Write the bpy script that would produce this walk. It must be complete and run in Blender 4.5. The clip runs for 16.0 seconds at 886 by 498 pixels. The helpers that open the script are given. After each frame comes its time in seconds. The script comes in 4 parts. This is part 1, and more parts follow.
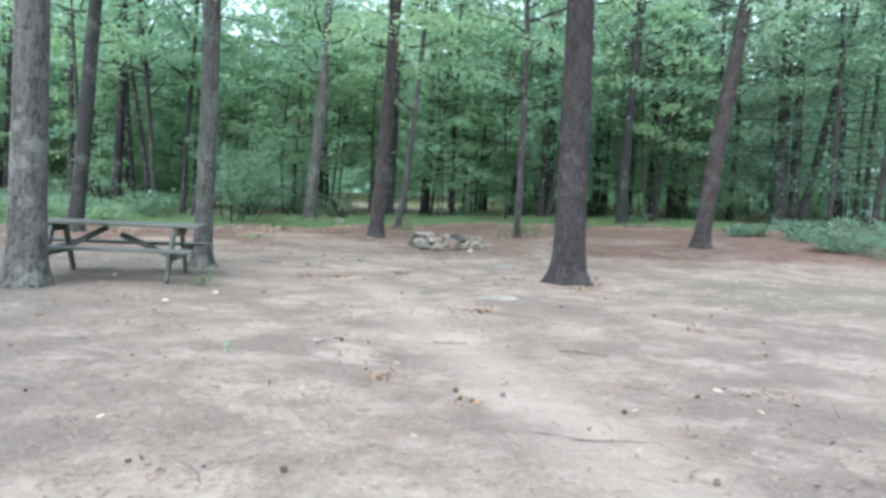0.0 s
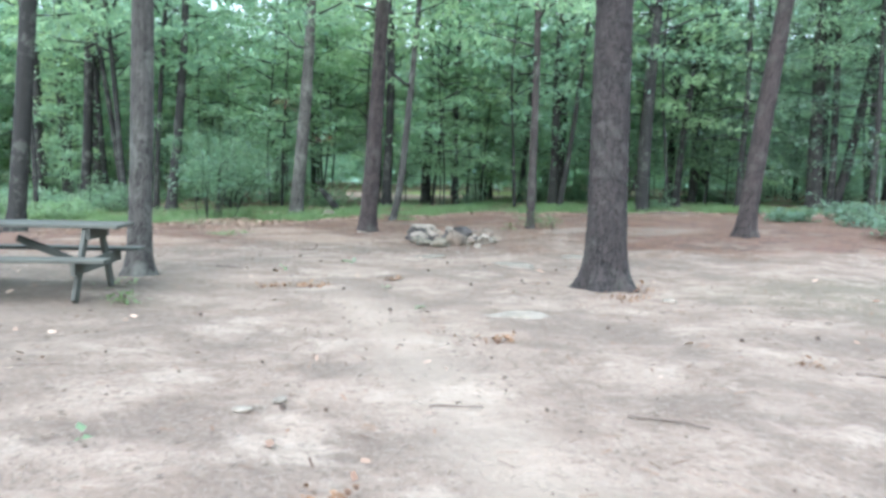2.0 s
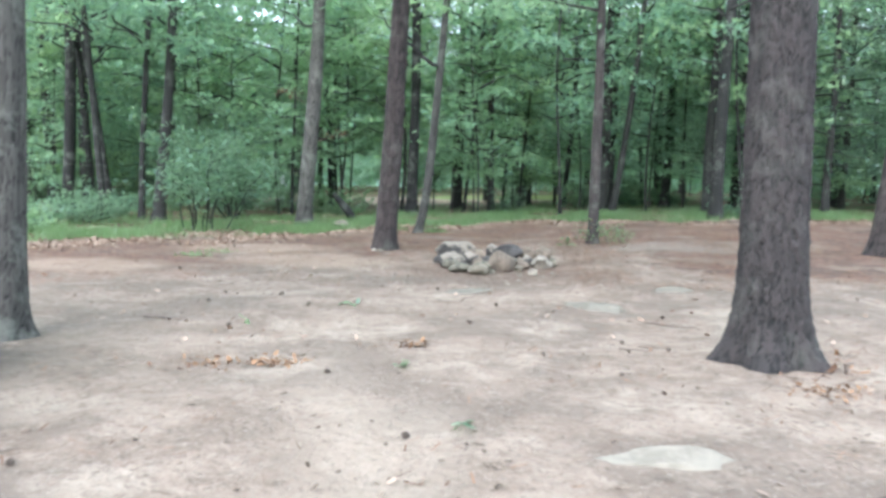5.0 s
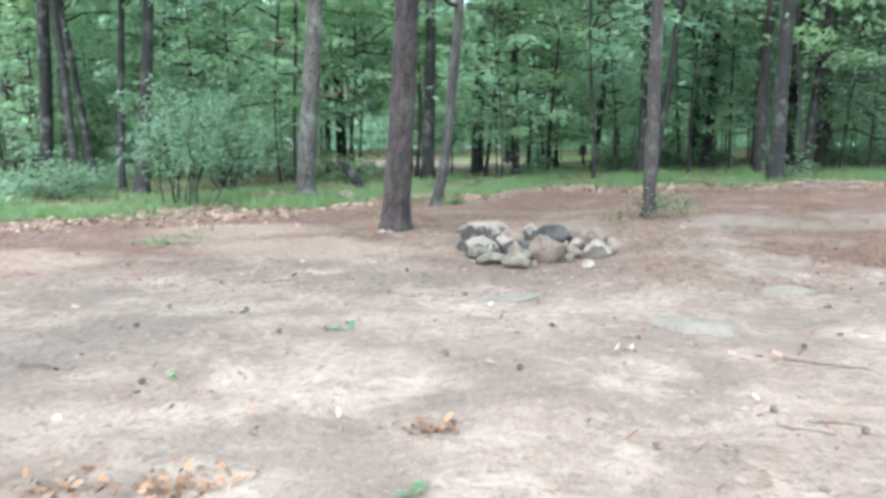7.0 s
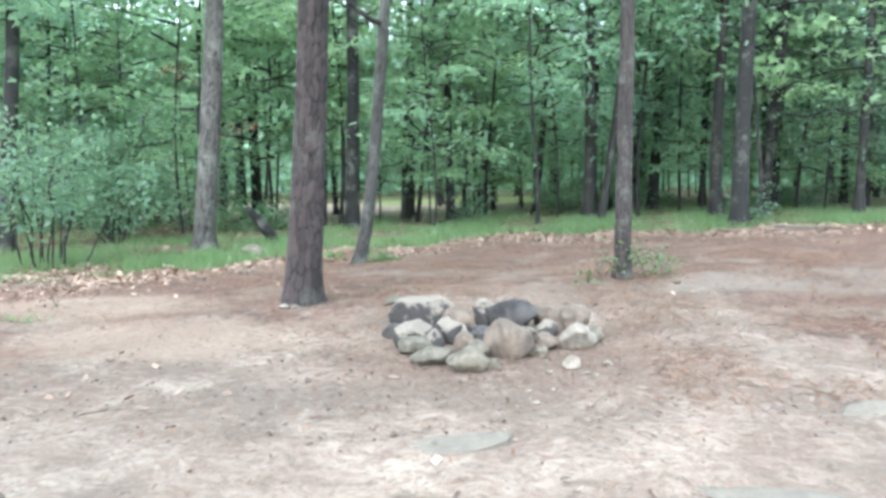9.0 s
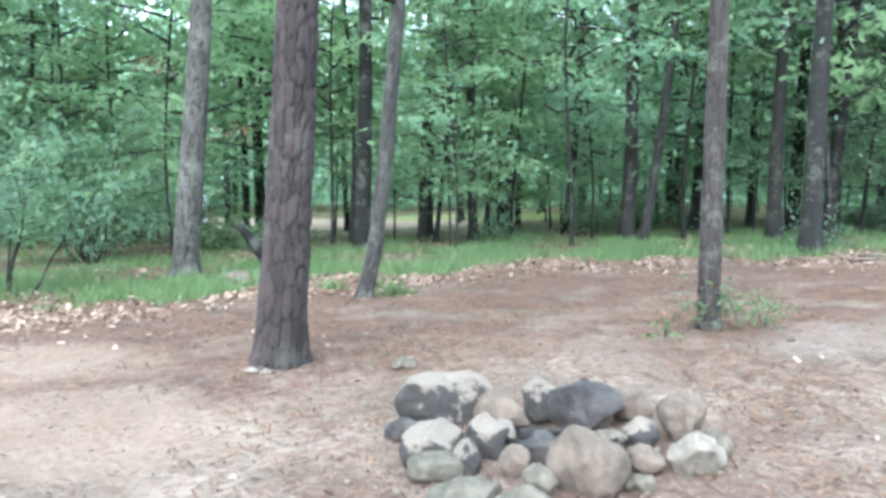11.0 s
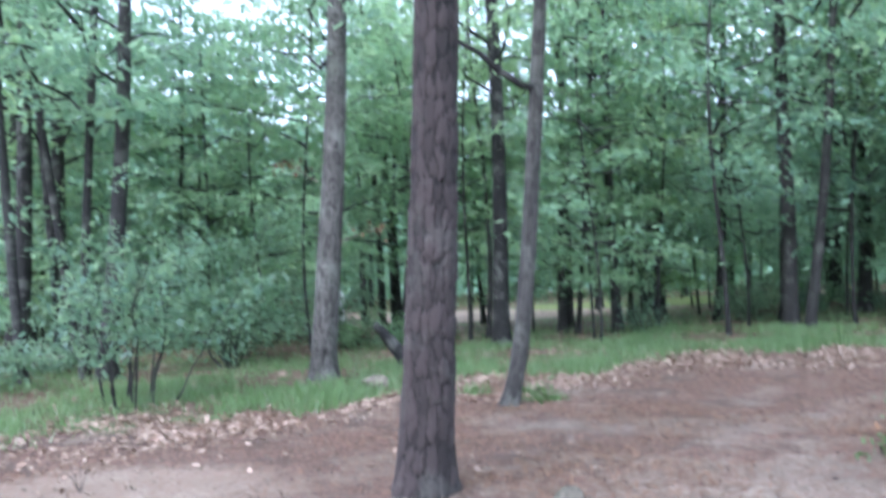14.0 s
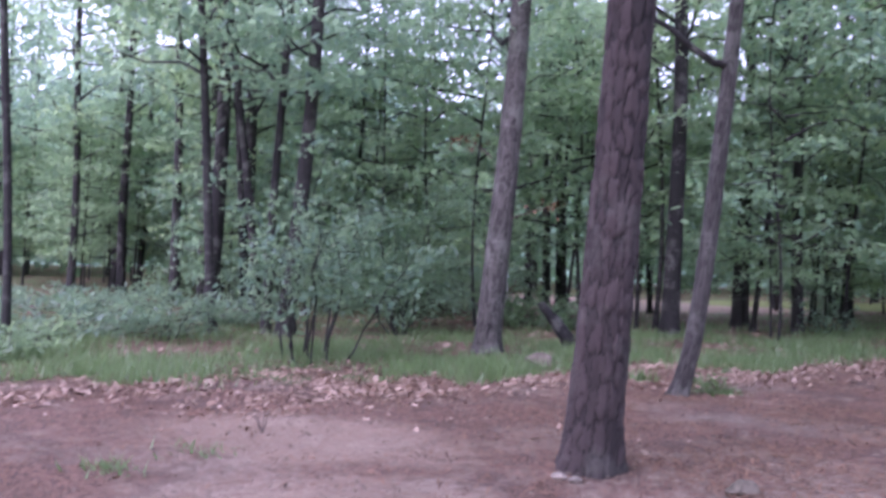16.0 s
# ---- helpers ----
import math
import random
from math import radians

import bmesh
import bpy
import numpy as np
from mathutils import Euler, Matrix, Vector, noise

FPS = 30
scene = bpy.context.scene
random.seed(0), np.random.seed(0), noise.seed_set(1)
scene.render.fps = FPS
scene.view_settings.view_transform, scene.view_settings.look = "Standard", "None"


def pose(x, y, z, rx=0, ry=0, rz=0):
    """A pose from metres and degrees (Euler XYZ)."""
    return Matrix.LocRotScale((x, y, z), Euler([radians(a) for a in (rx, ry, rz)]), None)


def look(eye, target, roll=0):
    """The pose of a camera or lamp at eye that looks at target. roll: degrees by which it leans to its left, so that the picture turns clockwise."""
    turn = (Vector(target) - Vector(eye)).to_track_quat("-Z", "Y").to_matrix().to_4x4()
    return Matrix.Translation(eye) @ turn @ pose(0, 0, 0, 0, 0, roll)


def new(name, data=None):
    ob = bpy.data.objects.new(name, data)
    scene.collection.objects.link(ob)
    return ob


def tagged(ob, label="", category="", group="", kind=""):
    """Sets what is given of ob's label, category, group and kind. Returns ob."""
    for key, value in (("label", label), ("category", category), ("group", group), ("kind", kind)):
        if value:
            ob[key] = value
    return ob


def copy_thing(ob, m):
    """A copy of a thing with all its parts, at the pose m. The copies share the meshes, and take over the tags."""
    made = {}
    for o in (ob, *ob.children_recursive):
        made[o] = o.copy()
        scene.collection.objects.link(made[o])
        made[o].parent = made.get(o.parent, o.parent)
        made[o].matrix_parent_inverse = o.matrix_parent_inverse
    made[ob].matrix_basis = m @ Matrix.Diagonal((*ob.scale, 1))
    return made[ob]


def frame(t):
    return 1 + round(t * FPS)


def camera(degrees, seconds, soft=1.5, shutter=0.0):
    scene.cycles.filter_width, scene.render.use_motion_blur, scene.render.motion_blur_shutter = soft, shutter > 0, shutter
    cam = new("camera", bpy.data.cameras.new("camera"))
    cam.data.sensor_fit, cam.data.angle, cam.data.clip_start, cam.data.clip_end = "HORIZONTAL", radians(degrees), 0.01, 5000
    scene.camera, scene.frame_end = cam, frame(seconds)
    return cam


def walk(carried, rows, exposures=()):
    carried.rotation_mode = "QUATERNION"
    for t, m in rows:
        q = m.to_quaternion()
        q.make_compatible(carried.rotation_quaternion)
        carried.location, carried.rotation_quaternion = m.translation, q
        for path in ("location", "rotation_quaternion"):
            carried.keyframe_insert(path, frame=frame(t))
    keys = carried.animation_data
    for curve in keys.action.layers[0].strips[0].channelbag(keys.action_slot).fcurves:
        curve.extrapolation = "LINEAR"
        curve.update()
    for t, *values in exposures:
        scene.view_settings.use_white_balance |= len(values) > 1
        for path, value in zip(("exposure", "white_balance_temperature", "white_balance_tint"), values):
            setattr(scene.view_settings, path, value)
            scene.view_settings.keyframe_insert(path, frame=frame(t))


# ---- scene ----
cam = camera(56.9, 16.0, soft=3.2, shutter=0.5)
METRES, EYE, TILT, LEAN, TURN = 16.7, 1.6, -4.19, 1.07, 0.0
ROWS = [
    (0.0, 0.0, 0.0, 0.0, 0.02, -0.38, -3.63),
    (0.5, 0.0005, 0.0446, 0.0024, -0.1, -0.23, -2.68),
    (1.0, 0.0025, 0.0885, 0.0047, -2.26, -0.39, -2.66),
    (1.5, 0.0026, 0.1341, 0.0062, 2.08, -1.56, -2.78),
    (2.0, 0.0013, 0.1816, 0.0068, 0.28, -1.18, -2.57),
    (2.5, -0.003, 0.2266, 0.0099, 2.74, -2.04, -1.75),
    (3.0, -0.0071, 0.2705, 0.0128, 1.57, -1.34, -2.96),
    (5.5, -0.0152, 0.4859, 0.0244, 2.9, -1.02, -1.74),
    (6.0, -0.0194, 0.5296, 0.0271, 6.39, -2.51, -2.07),
    (6.5, -0.0245, 0.5713, 0.0299, 4.71, -3.66, -2.33),
    (7.0, -0.026, 0.6117, 0.0353, 3.44, -3.8, -1.42),
    (7.5, -0.0302, 0.6522, 0.039, -0.02, -1.32, -1.42),
    (8.0, -0.0303, 0.6948, 0.0415, -0.34, 0.54, -1.72),
    (8.5, -0.0301, 0.7382, 0.0431, 0.3, -1.04, -1.48),
    (9.0, -0.03, 0.7795, 0.0492, -1.38, -0.88, -0.59),
    (9.5, -0.0283, 0.8202, 0.0521, 0.41, -1.54, -1.13),
    (12.0, -0.0381, 0.9714, 0.0647, -1.1, 0.97, -0.86),
    (12.5, -0.0396, 0.9741, 0.0651, -1.7, 0.4, 0.64),
    (13.0, -0.0419, 0.9753, 0.065, 2.41, 0.91, 1.3),
    (13.5, -0.0438, 0.9767, 0.0682, 5.13, 1.02, 1.24),
    (14.0, -0.0456, 0.9766, 0.0713, 9.1, 6.09, 0.18),
    (14.5, -0.0466, 0.9762, 0.0711, 11.28, 10.42, -1.4),
    (15.0, -0.049, 0.9748, 0.0693, 14.5, 11.34, -3.13),
    (15.5, -0.0516, 0.9751, 0.0672, 18.55, 8.18, -3.27),
    (16.0, -0.052, 0.9765, 0.0654, 20.15, 4.5, -4.48),
]
EXPOSURES = [(0.0, 1.6, 5400, 10), (1.0, 1.87, 5400, 10), (3.0, 1.87, 5450, 10), (5.5, 2.0, 5550, 11), (8.0, 2.32, 5550, 11), (9.0, 2.38, 5500, 11), (12.0, 2.58, 5350, 12), (13.3, 2.72, 5300, 13), (14.0, 1.98, 5150, 22), (14.5, 1.25, 5850, 46), (15.0, 0.93, 6500, 64), (15.5, 0.8, 6250, 74), (16.0, 1.38, 5400, 55)]
walk(cam, [(t, pose(0, 0, EYE, TILT, LEAN, TURN) @ pose(METRES * x, METRES * y, METRES * z, 90 + pitch, roll, yaw)) for t, x, y, z, yaw, pitch, roll in ROWS], EXPOSURES)

# ---- light ----
sky_world = bpy.data.worlds.new("overcast_sky")
scene.world = sky_world
sky_world.use_nodes = True
wn = sky_world.node_tree.nodes
sky = wn.new("ShaderNodeTexSky")
sky.sky_type = "NISHITA"
sky.sun_disc = False
sky.sun_elevation, sky.sun_rotation = radians(40), radians(200)
sky.air_density, sky.dust_density, sky.ozone_density = 1.0, 6.0, 1.0
wn["Background"].inputs["Strength"].default_value = 0.15
# a closed white cloud layer over the clear sky's gradient
cloud = wn.new("ShaderNodeMix")
cloud.data_type = "RGBA"
cloud.inputs[0].default_value = 0.75
cloud.inputs[7].default_value = (6.6, 7.2, 7.4, 1)
sky_world.node_tree.links.new(sky.outputs[0], cloud.inputs[6])
sky_world.node_tree.links.new(cloud.outputs[2], wn["Background"].inputs["Color"])
sun = new("sun", bpy.data.lights.new("sun", "SUN"))
sun.data.energy, sun.data.angle, sun.data.color = 1.5, radians(40), (1.0, 0.96, 0.9)
sun.matrix_world = look((0, 0, 40), (Vector((0, 0, 40)) - Vector((math.sin(radians(200)) * math.cos(radians(40)), math.cos(radians(200)) * math.cos(radians(40)), math.sin(radians(40))))))

# ---- materials ----
class Nodes:
    """A small builder for one material's nodes."""

    def __init__(self, name, rough=0.8):
        self.m = bpy.data.materials.new(name)
        self.m.use_nodes = True
        self.t = self.m.node_tree
        self.b = self.t.nodes["Principled BSDF"]
        self.b.inputs["Roughness"].default_value = rough

    def add(self, kind, **sockets):
        n = self.t.nodes.new(kind)
        for k, v in sockets.items():
            self.put(n.inputs[int(k[1:]) if k[0] == "i" and k[1:].isdigit() else k.replace("_", " ")], v)
        return n

    def put(self, socket, v):
        if isinstance(v, bpy.types.NodeSocket):
            self.t.links.new(v, socket)
        else:
            socket.default_value = v

    def noise(self, vec, scale, detail=4.0, rough=0.55, out="Fac"):
        return self.add("ShaderNodeTexNoise", Vector=vec, Scale=scale, Detail=detail, Roughness=rough).outputs[out]

    def math(self, op, a, b=0.0, c=None):
        n = self.t.nodes.new("ShaderNodeMath")
        n.operation = op
        self.put(n.inputs[0], a)
        self.put(n.inputs[1], b)
        if c is not None:
            self.put(n.inputs[2], c)
        return n.outputs[0]

    def step(self, v, a, b):
        n = self.add("ShaderNodeMapRange", Value=v)
        n.interpolation_type = "SMOOTHSTEP"
        n.inputs["From Min"].default_value, n.inputs["From Max"].default_value = a, b
        return n.outputs["Result"]

    def mix(self, f, a, b):
        n = self.t.nodes.new("ShaderNodeMix")
        n.data_type = "RGBA"
        self.put(n.inputs[0], f)
        self.put(n.inputs[6], a if isinstance(a, bpy.types.NodeSocket) else (*a, 1))
        self.put(n.inputs[7], b if isinstance(b, bpy.types.NodeSocket) else (*b, 1))
        return n.outputs[2]

    def scaled(self, vec, s):
        n = self.add("ShaderNodeMapping", Vector=vec)
        n.inputs["Scale"].default_value = s
        return n.outputs[0]

    def coords(self):
        return self.t.nodes.new("ShaderNodeTexCoord").outputs["Object"]

    def world(self):
        return self.t.nodes.new("ShaderNodeNewGeometry").outputs["Position"]

    def island(self):
        return self.t.nodes.new("ShaderNodeNewGeometry").outputs["Random Per Island"]

    def chance(self):
        return self.t.nodes.new("ShaderNodeObjectInfo").outputs["Random"]

    def bump(self, h, dist, strength=1.0, below=None):
        n = self.add("ShaderNodeBump", Height=h, Distance=dist, Strength=strength)
        if below is not None:
            self.put(n.inputs["Normal"], below)
        self.put(self.b.inputs["Normal"], n.outputs[0])
        return n.outputs[0]

    def done(self, colour):
        self.put(self.b.inputs["Base Color"], colour)
        return self.m


# The border of the grass: x from -30 to 30 m against y from 10 to 50 m.
EDGE = [(-30, 21.0), (-14, 22.0), (-9, 22.9), (-6, 25.3), (-4, 26.8), (-1, 29.6), (3, 31.4), (7.5, 31.2), (12, 31.0), (30, 30.0)]


def edge_y(x):
    return np.interp(x, [p[0] for p in EDGE], [p[1] for p in EDGE])


def ground_material():
    n = Nodes("campsite_ground", 0.95)
    p = n.world()
    xyz = n.add("ShaderNodeSeparateXYZ", Vector=p)
    x, y = xyz.outputs[0], xyz.outputs[1]
    big, mid, small, fine = n.noise(p, 0.35, 3), n.noise(p, 1.6, 5), n.noise(p, 9.0, 5, 0.65), n.noise(p, 70.0, 3, 0.7)
    u = n.math("DIVIDE", n.math("ADD", x, 30.0), 60.0)
    curve = n.add("ShaderNodeFloatCurve", Value=u)
    points = curve.mapping.curves[0].points
    while len(points) < len(EDGE):
        points.new(0.5, 0.5)
    for q, (ex, ey) in zip(points, EDGE):
        q.location = ((ex + 30) / 60, (ey - 10) / 40)
        q.handle_type = "VECTOR"
    curve.mapping.update()
    edge = n.math("MULTIPLY_ADD", curve.outputs[0], 40.0, 10.0)
    d = n.math("ADD", n.math("SUBTRACT", y, edge), n.math("MULTIPLY", n.math("SUBTRACT", mid, 0.5), 2.2))
    # bare sand, trodden pale and damp dark in patches, with scraps in it
    warped = n.add("ShaderNodeVectorMath", i0=p, i1=n.scaled(n.noise(p, 2.0, 3, 0.5, "Color"), (0.5, 0.5, 0.0))).outputs[0]
    scrap, grit = n.noise(n.scaled(warped, (1.0, 1.6, 1.0)), 16.0, 4, 0.7), n.noise(p, 38.0, 4, 0.75)
    sand = n.mix(n.step(mid, 0.33, 0.66), (0.235, 0.187, 0.156), (0.375, 0.312, 0.27))
    sand = n.mix(n.math("MULTIPLY", n.step(n.noise(warped, 0.5, 4, 0.6), 0.46, 0.6), 0.8), sand, (0.185, 0.152, 0.13))
    sand = n.mix(n.math("MULTIPLY", n.step(n.noise(warped, 0.9, 4, 0.6), 0.52, 0.68), 0.6), sand, (0.53, 0.465, 0.41))
    sand = n.mix(n.math("MULTIPLY", n.step(small, 0.54, 0.72), 0.6), sand, (0.13, 0.10, 0.082))
    sand = n.mix(n.math("MULTIPLY", n.step(scrap, 0.56, 0.66), 0.7), sand, (0.10, 0.078, 0.062))
    sand = n.mix(n.math("MULTIPLY", n.step(grit, 0.57, 0.68), 0.7), sand, (0.47, 0.43, 0.385))
    sand = n.mix(n.math("MULTIPLY", n.step(grit, 0.44, 0.34), 0.6), sand, (0.12, 0.10, 0.085))
    # fallen pine needles, red brown
    near_edge = n.step(d, -13.0, -4.0)
    # Needle colour widened on the right, partly painting in the trees' shade.
    right = n.math("MULTIPLY", n.step(x, 0.9, 4.0), n.step(y, 17.5, 20.5))
    many = n.math("MAXIMUM", near_edge, right)
    flecks = n.noise(n.scaled(warped, (1.5, 1.0, 1.0)), 24.0, 5, 0.8)
    load = n.math("ADD", n.math("MULTIPLY", many, 0.42), n.math("ADD", n.math("MULTIPLY", mid, 0.4), n.math("ADD", n.math("MULTIPLY", small, 0.3), n.math("MULTIPLY", flecks, 0.45))))
    needles = n.math("MULTIPLY", n.step(load, 0.80, 0.91), 0.9)
    gaps = n.noise(warped, 1.05, 5, 0.68)
    needles = n.math("MULTIPLY", needles, n.math("SUBTRACT", 1.0, n.math("MULTIPLY", n.step(gaps, 0.50, 0.60), 0.5)))
    brown = n.mix(n.step(flecks, 0.38, 0.62), (0.045, 0.024, 0.018), (0.27, 0.155, 0.115))
    brown = n.mix(n.math("MULTIPLY", n.step(n.noise(warped, 0.9, 5, 0.75), 0.50, 0.60), 0.7), brown, (0.075, 0.048, 0.038))
    brown = n.mix(n.math("MULTIPLY", n.step(grit, 0.58, 0.7), 0.7), brown, (0.36, 0.29, 0.235))
    mottle = n.noise(n.scaled(warped, (1.0, 1.25, 1.0)), 11.0, 5, 0.72)
    amount = n.math("MULTIPLY_ADD", n.step(y, 13.0, 20.0), 0.4, 0.2)
    sand = n.mix(n.math("MULTIPLY", n.step(mottle, 0.47, 0.58), amount), sand, (0.19, 0.125, 0.095))
    sand = n.mix(n.math("MULTIPLY", n.step(mottle, 0.44, 0.36), 0.3), sand, (0.45, 0.405, 0.36))
    # Left ground and table area: darker colour for shade and leaf cover.
    shade_and_leaf = n.math("MULTIPLY", n.math("MULTIPLY", n.step(n.math("ADD", x, n.math("MULTIPLY", n.math("SUBTRACT", big, 0.5), 6.0)), -2.0, -5.0), n.step(y, 18.0, 14.0)), n.step(n.math("ADD", mid, small), 0.7, 1.05))
    sand = n.mix(n.math("MULTIPLY", shade_and_leaf, 0.75), sand, (0.12, 0.105, 0.085))
    def patch(cx, cy, rx, ry, lo, hi):
        """A patch of ground with a ragged border."""
        q = n.math("ADD", n.math("POWER", n.math("DIVIDE", n.math("SUBTRACT", x, cx), rx), 2.0), n.math("POWER", n.math("DIVIDE", n.math("SUBTRACT", y, cy), ry), 2.0))
        return n.step(n.math("ADD", q, n.math("MULTIPLY", n.math("ADD", mid, small), 0.8)), hi, lo)
    trail = n.math("MAXIMUM", patch(4.3, 22.9, 2.3, 1.2, 1.1, 1.9), n.math("MULTIPLY", patch(0.8, 24.7, 2.6, 0.6, 1.1, 1.9), 0.6))
    needles = n.math("MULTIPLY", needles, n.math("SUBTRACT", 1.0, n.math("MULTIPLY", trail, 0.8)))
    bare = n.math("MAXIMUM", patch(-4.4, 22.4, 1.9, 1.1, 1.0, 1.9), n.math("MAXIMUM", patch(-3.0, 20.6, 1.7, 1.1, 1.0, 1.9), patch(-6.3, 19.3, 1.8, 1.0, 1.0, 1.9)))
    sand = n.mix(n.math("MULTIPLY", bare, 0.5), sand, (0.42, 0.33, 0.265))
    needles = n.math("MULTIPLY", needles, n.math("SUBTRACT", 1.0, n.math("MULTIPLY", bare, n.math("MULTIPLY_ADD", n.step(flecks, 0.62, 0.5), 0.7, 0.2))))
    sand = n.mix(n.math("MULTIPLY", trail, 0.5), sand, (0.31, 0.28, 0.255))
    way = n.math("ABSOLUTE", n.math("ADD", n.math("SUBTRACT", x, 2.45), n.math("MULTIPLY", y, 0.28)))
    footway = n.math("MULTIPLY", n.step(n.math("ADD", way, n.math("ADD", n.math("MULTIPLY", mid, 1.4), n.math("MULTIPLY", big, 1.2))), 2.0, 1.2), n.step(y, 15.0, 11.0))
    sand = n.mix(n.math("MULTIPLY", footway, 0.5), sand, (0.45, 0.395, 0.345))
    mossy = n.math("MULTIPLY", n.math("MAXIMUM", patch(7.0, 13.5, 4.0, 2.4, 1.0, 2.0), patch(-7.5, 9.5, 2.2, 2.5, 1.0, 2.0)), n.step(mottle, 0.35, 0.6))
    sand = n.mix(n.math("MULTIPLY", mossy, 0.6), sand, (0.15, 0.145, 0.095))
    cinder = n.math("MULTIPLY", patch(0.1, 20.15, 0.75, 0.5, 0.8, 1.7), 0.85)
    sand = n.mix(cinder, sand, (0.05, 0.045, 0.042))
    ashy = n.math("MULTIPLY", patch(0.35, 19.6, 1.9, 1.5, 0.9, 2.0), n.step(flecks, 0.38, 0.56))
    sand = n.mix(n.math("MULTIPLY", ashy, 0.7), sand, (0.15, 0.09, 0.066))
    soil = n.mix(needles, sand, brown)
    # forest floor of old leaves and low green
    litter = n.mix(n.step(scrap, 0.35, 0.7), (0.08, 0.05, 0.034), (0.25, 0.175, 0.12))
    green = n.mix(small, (0.06, 0.11, 0.035), (0.13, 0.21, 0.07))
    floor = n.mix(n.step(n.math("ADD", n.math("MULTIPLY", mid, 0.6), n.math("MULTIPLY", big, 0.5)), 0.5, 0.64), litter, green)
    soil = n.mix(n.step(d, -0.3, 0.5), soil, floor)
    # the next clearing, far off among the trunks
    far = n.math("ADD", n.math("POWER", n.math("DIVIDE", n.math("ADD", x, 7.0), 11.0), 2.0), n.math("POWER", n.math("DIVIDE", n.math("SUBTRACT", y, 52.0), 6.5), 2.0))
    soil = n.mix(n.step(n.math("ADD", far, mid), 1.6, 1.2), soil, (0.34, 0.27, 0.22))
    lawn = n.math("ADD", n.math("POWER", n.math("DIVIDE", n.math("SUBTRACT", x, 3.0), 7.0), 2.0), n.math("POWER", n.math("DIVIDE", n.math("SUBTRACT", y, 57.0), 5.0), 2.0))
    soil = n.mix(n.step(n.math("ADD", lawn, mid), 1.6, 1.2), soil, (0.20, 0.25, 0.08))
    h = n.math("ADD", n.math("MULTIPLY", small, 1.0), n.math("MULTIPLY", fine, 0.35))
    h = n.math("ADD", h, n.math("MULTIPLY", scrap, 0.7))
    n.bump(h, 0.06, 1.0)
    tint = n.t.nodes.new("ShaderNodeMix")
    tint.data_type, tint.blend_type = "RGBA", "MULTIPLY"
    tint.inputs[0].default_value = 1.0
    n.put(tint.inputs[6], soil)
    tint.inputs[7].default_value = (0.845, 0.79, 0.712, 1)
    return n.done(tint.outputs[2])


def bark_material(name, dark, light, scale, moss=0.25, stretch=0.18):
    n = Nodes(name, 0.9)
    o = n.coords()
    v = n.scaled(o, (1, 1, stretch))
    ridge, fine, patch = n.noise(v, scale, 5, 0.65), n.noise(o, 60, 3), n.noise(o, 1.7, 3)
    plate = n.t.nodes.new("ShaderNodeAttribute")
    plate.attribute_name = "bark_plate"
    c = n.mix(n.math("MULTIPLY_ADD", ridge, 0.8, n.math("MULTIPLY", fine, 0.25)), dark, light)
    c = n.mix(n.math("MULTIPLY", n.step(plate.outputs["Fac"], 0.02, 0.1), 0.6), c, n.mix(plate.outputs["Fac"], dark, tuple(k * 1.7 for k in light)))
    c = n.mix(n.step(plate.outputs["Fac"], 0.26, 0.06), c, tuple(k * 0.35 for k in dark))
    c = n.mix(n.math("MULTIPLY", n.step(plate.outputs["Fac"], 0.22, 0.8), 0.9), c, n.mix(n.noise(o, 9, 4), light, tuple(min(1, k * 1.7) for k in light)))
    c = n.mix(n.math("MULTIPLY", n.step(n.noise(v, 4.0, 4, 0.7), 0.52, 0.68), 0.4), c, dark)
    c = n.mix(n.math("MULTIPLY", n.step(n.noise(o, 3.1, 5, 0.7), 0.5, 0.62), moss), c, (0.24, 0.25, 0.215))
    c = n.mix(n.math("MULTIPLY", n.step(patch, 0.55, 0.7), moss * 0.7), c, (0.12, 0.135, 0.10))
    c = n.mix(n.math("MULTIPLY", n.chance(), 0.3), c, dark)
    n.bump(n.math("ADD", ridge, n.math("MULTIPLY", fine, 0.3)), 0.02, 0.8)
    return n.done(c)


def leaf_material(name, a, b, c, glow=0.35):
    n = Nodes(name, 0.38)
    n.b.inputs["Specular IOR Level"].default_value = 0.75
    r = n.island()
    o = n.chance()
    col = n.mix(r, a, b)
    col = n.mix(n.math("MULTIPLY", n.step(o, 0.2, 1.0), 0.75), col, c)
    n.put(n.b.inputs["Base Color"], col)
    thin = n.add("ShaderNodeBsdfTranslucent", Color=n.mix(0.4, col, (0.50, 0.64, 0.30)))
    blend = n.add("ShaderNodeMixShader", i0=glow, i1=n.b.outputs[0], i2=thin.outputs[0])
    n.t.links.new(blend.outputs[0], n.t.nodes["Material Output"].inputs["Surface"])
    return n.m


def plain_material(name, a, b, scale=6.0, rough=0.8, bump=0.01, stretch=(1, 1, 1)):
    n = Nodes(name, rough)
    o = n.scaled(n.coords(), stretch)
    k, f = n.noise(o, scale, 6, 0.68), n.noise(o, scale * 9, 4, 0.7)
    col = n.mix(n.math("MULTIPLY_ADD", f, 0.35, n.math("MULTIPLY", n.step(k, 0.38, 0.62), 0.65)), a, b)
    col = n.mix(n.math("MULTIPLY", n.chance(), 0.35), col, a)
    n.bump(n.math("ADD", k, n.math("MULTIPLY", f, 0.4)), bump, 0.8)
    return n.done(col)


def island_material(name, a, b, rough=0.8):
    n = Nodes(name, rough)
    n.b.inputs["Specular IOR Level"].default_value = 0.15
    return n.done(n.mix(n.island(), a, b))


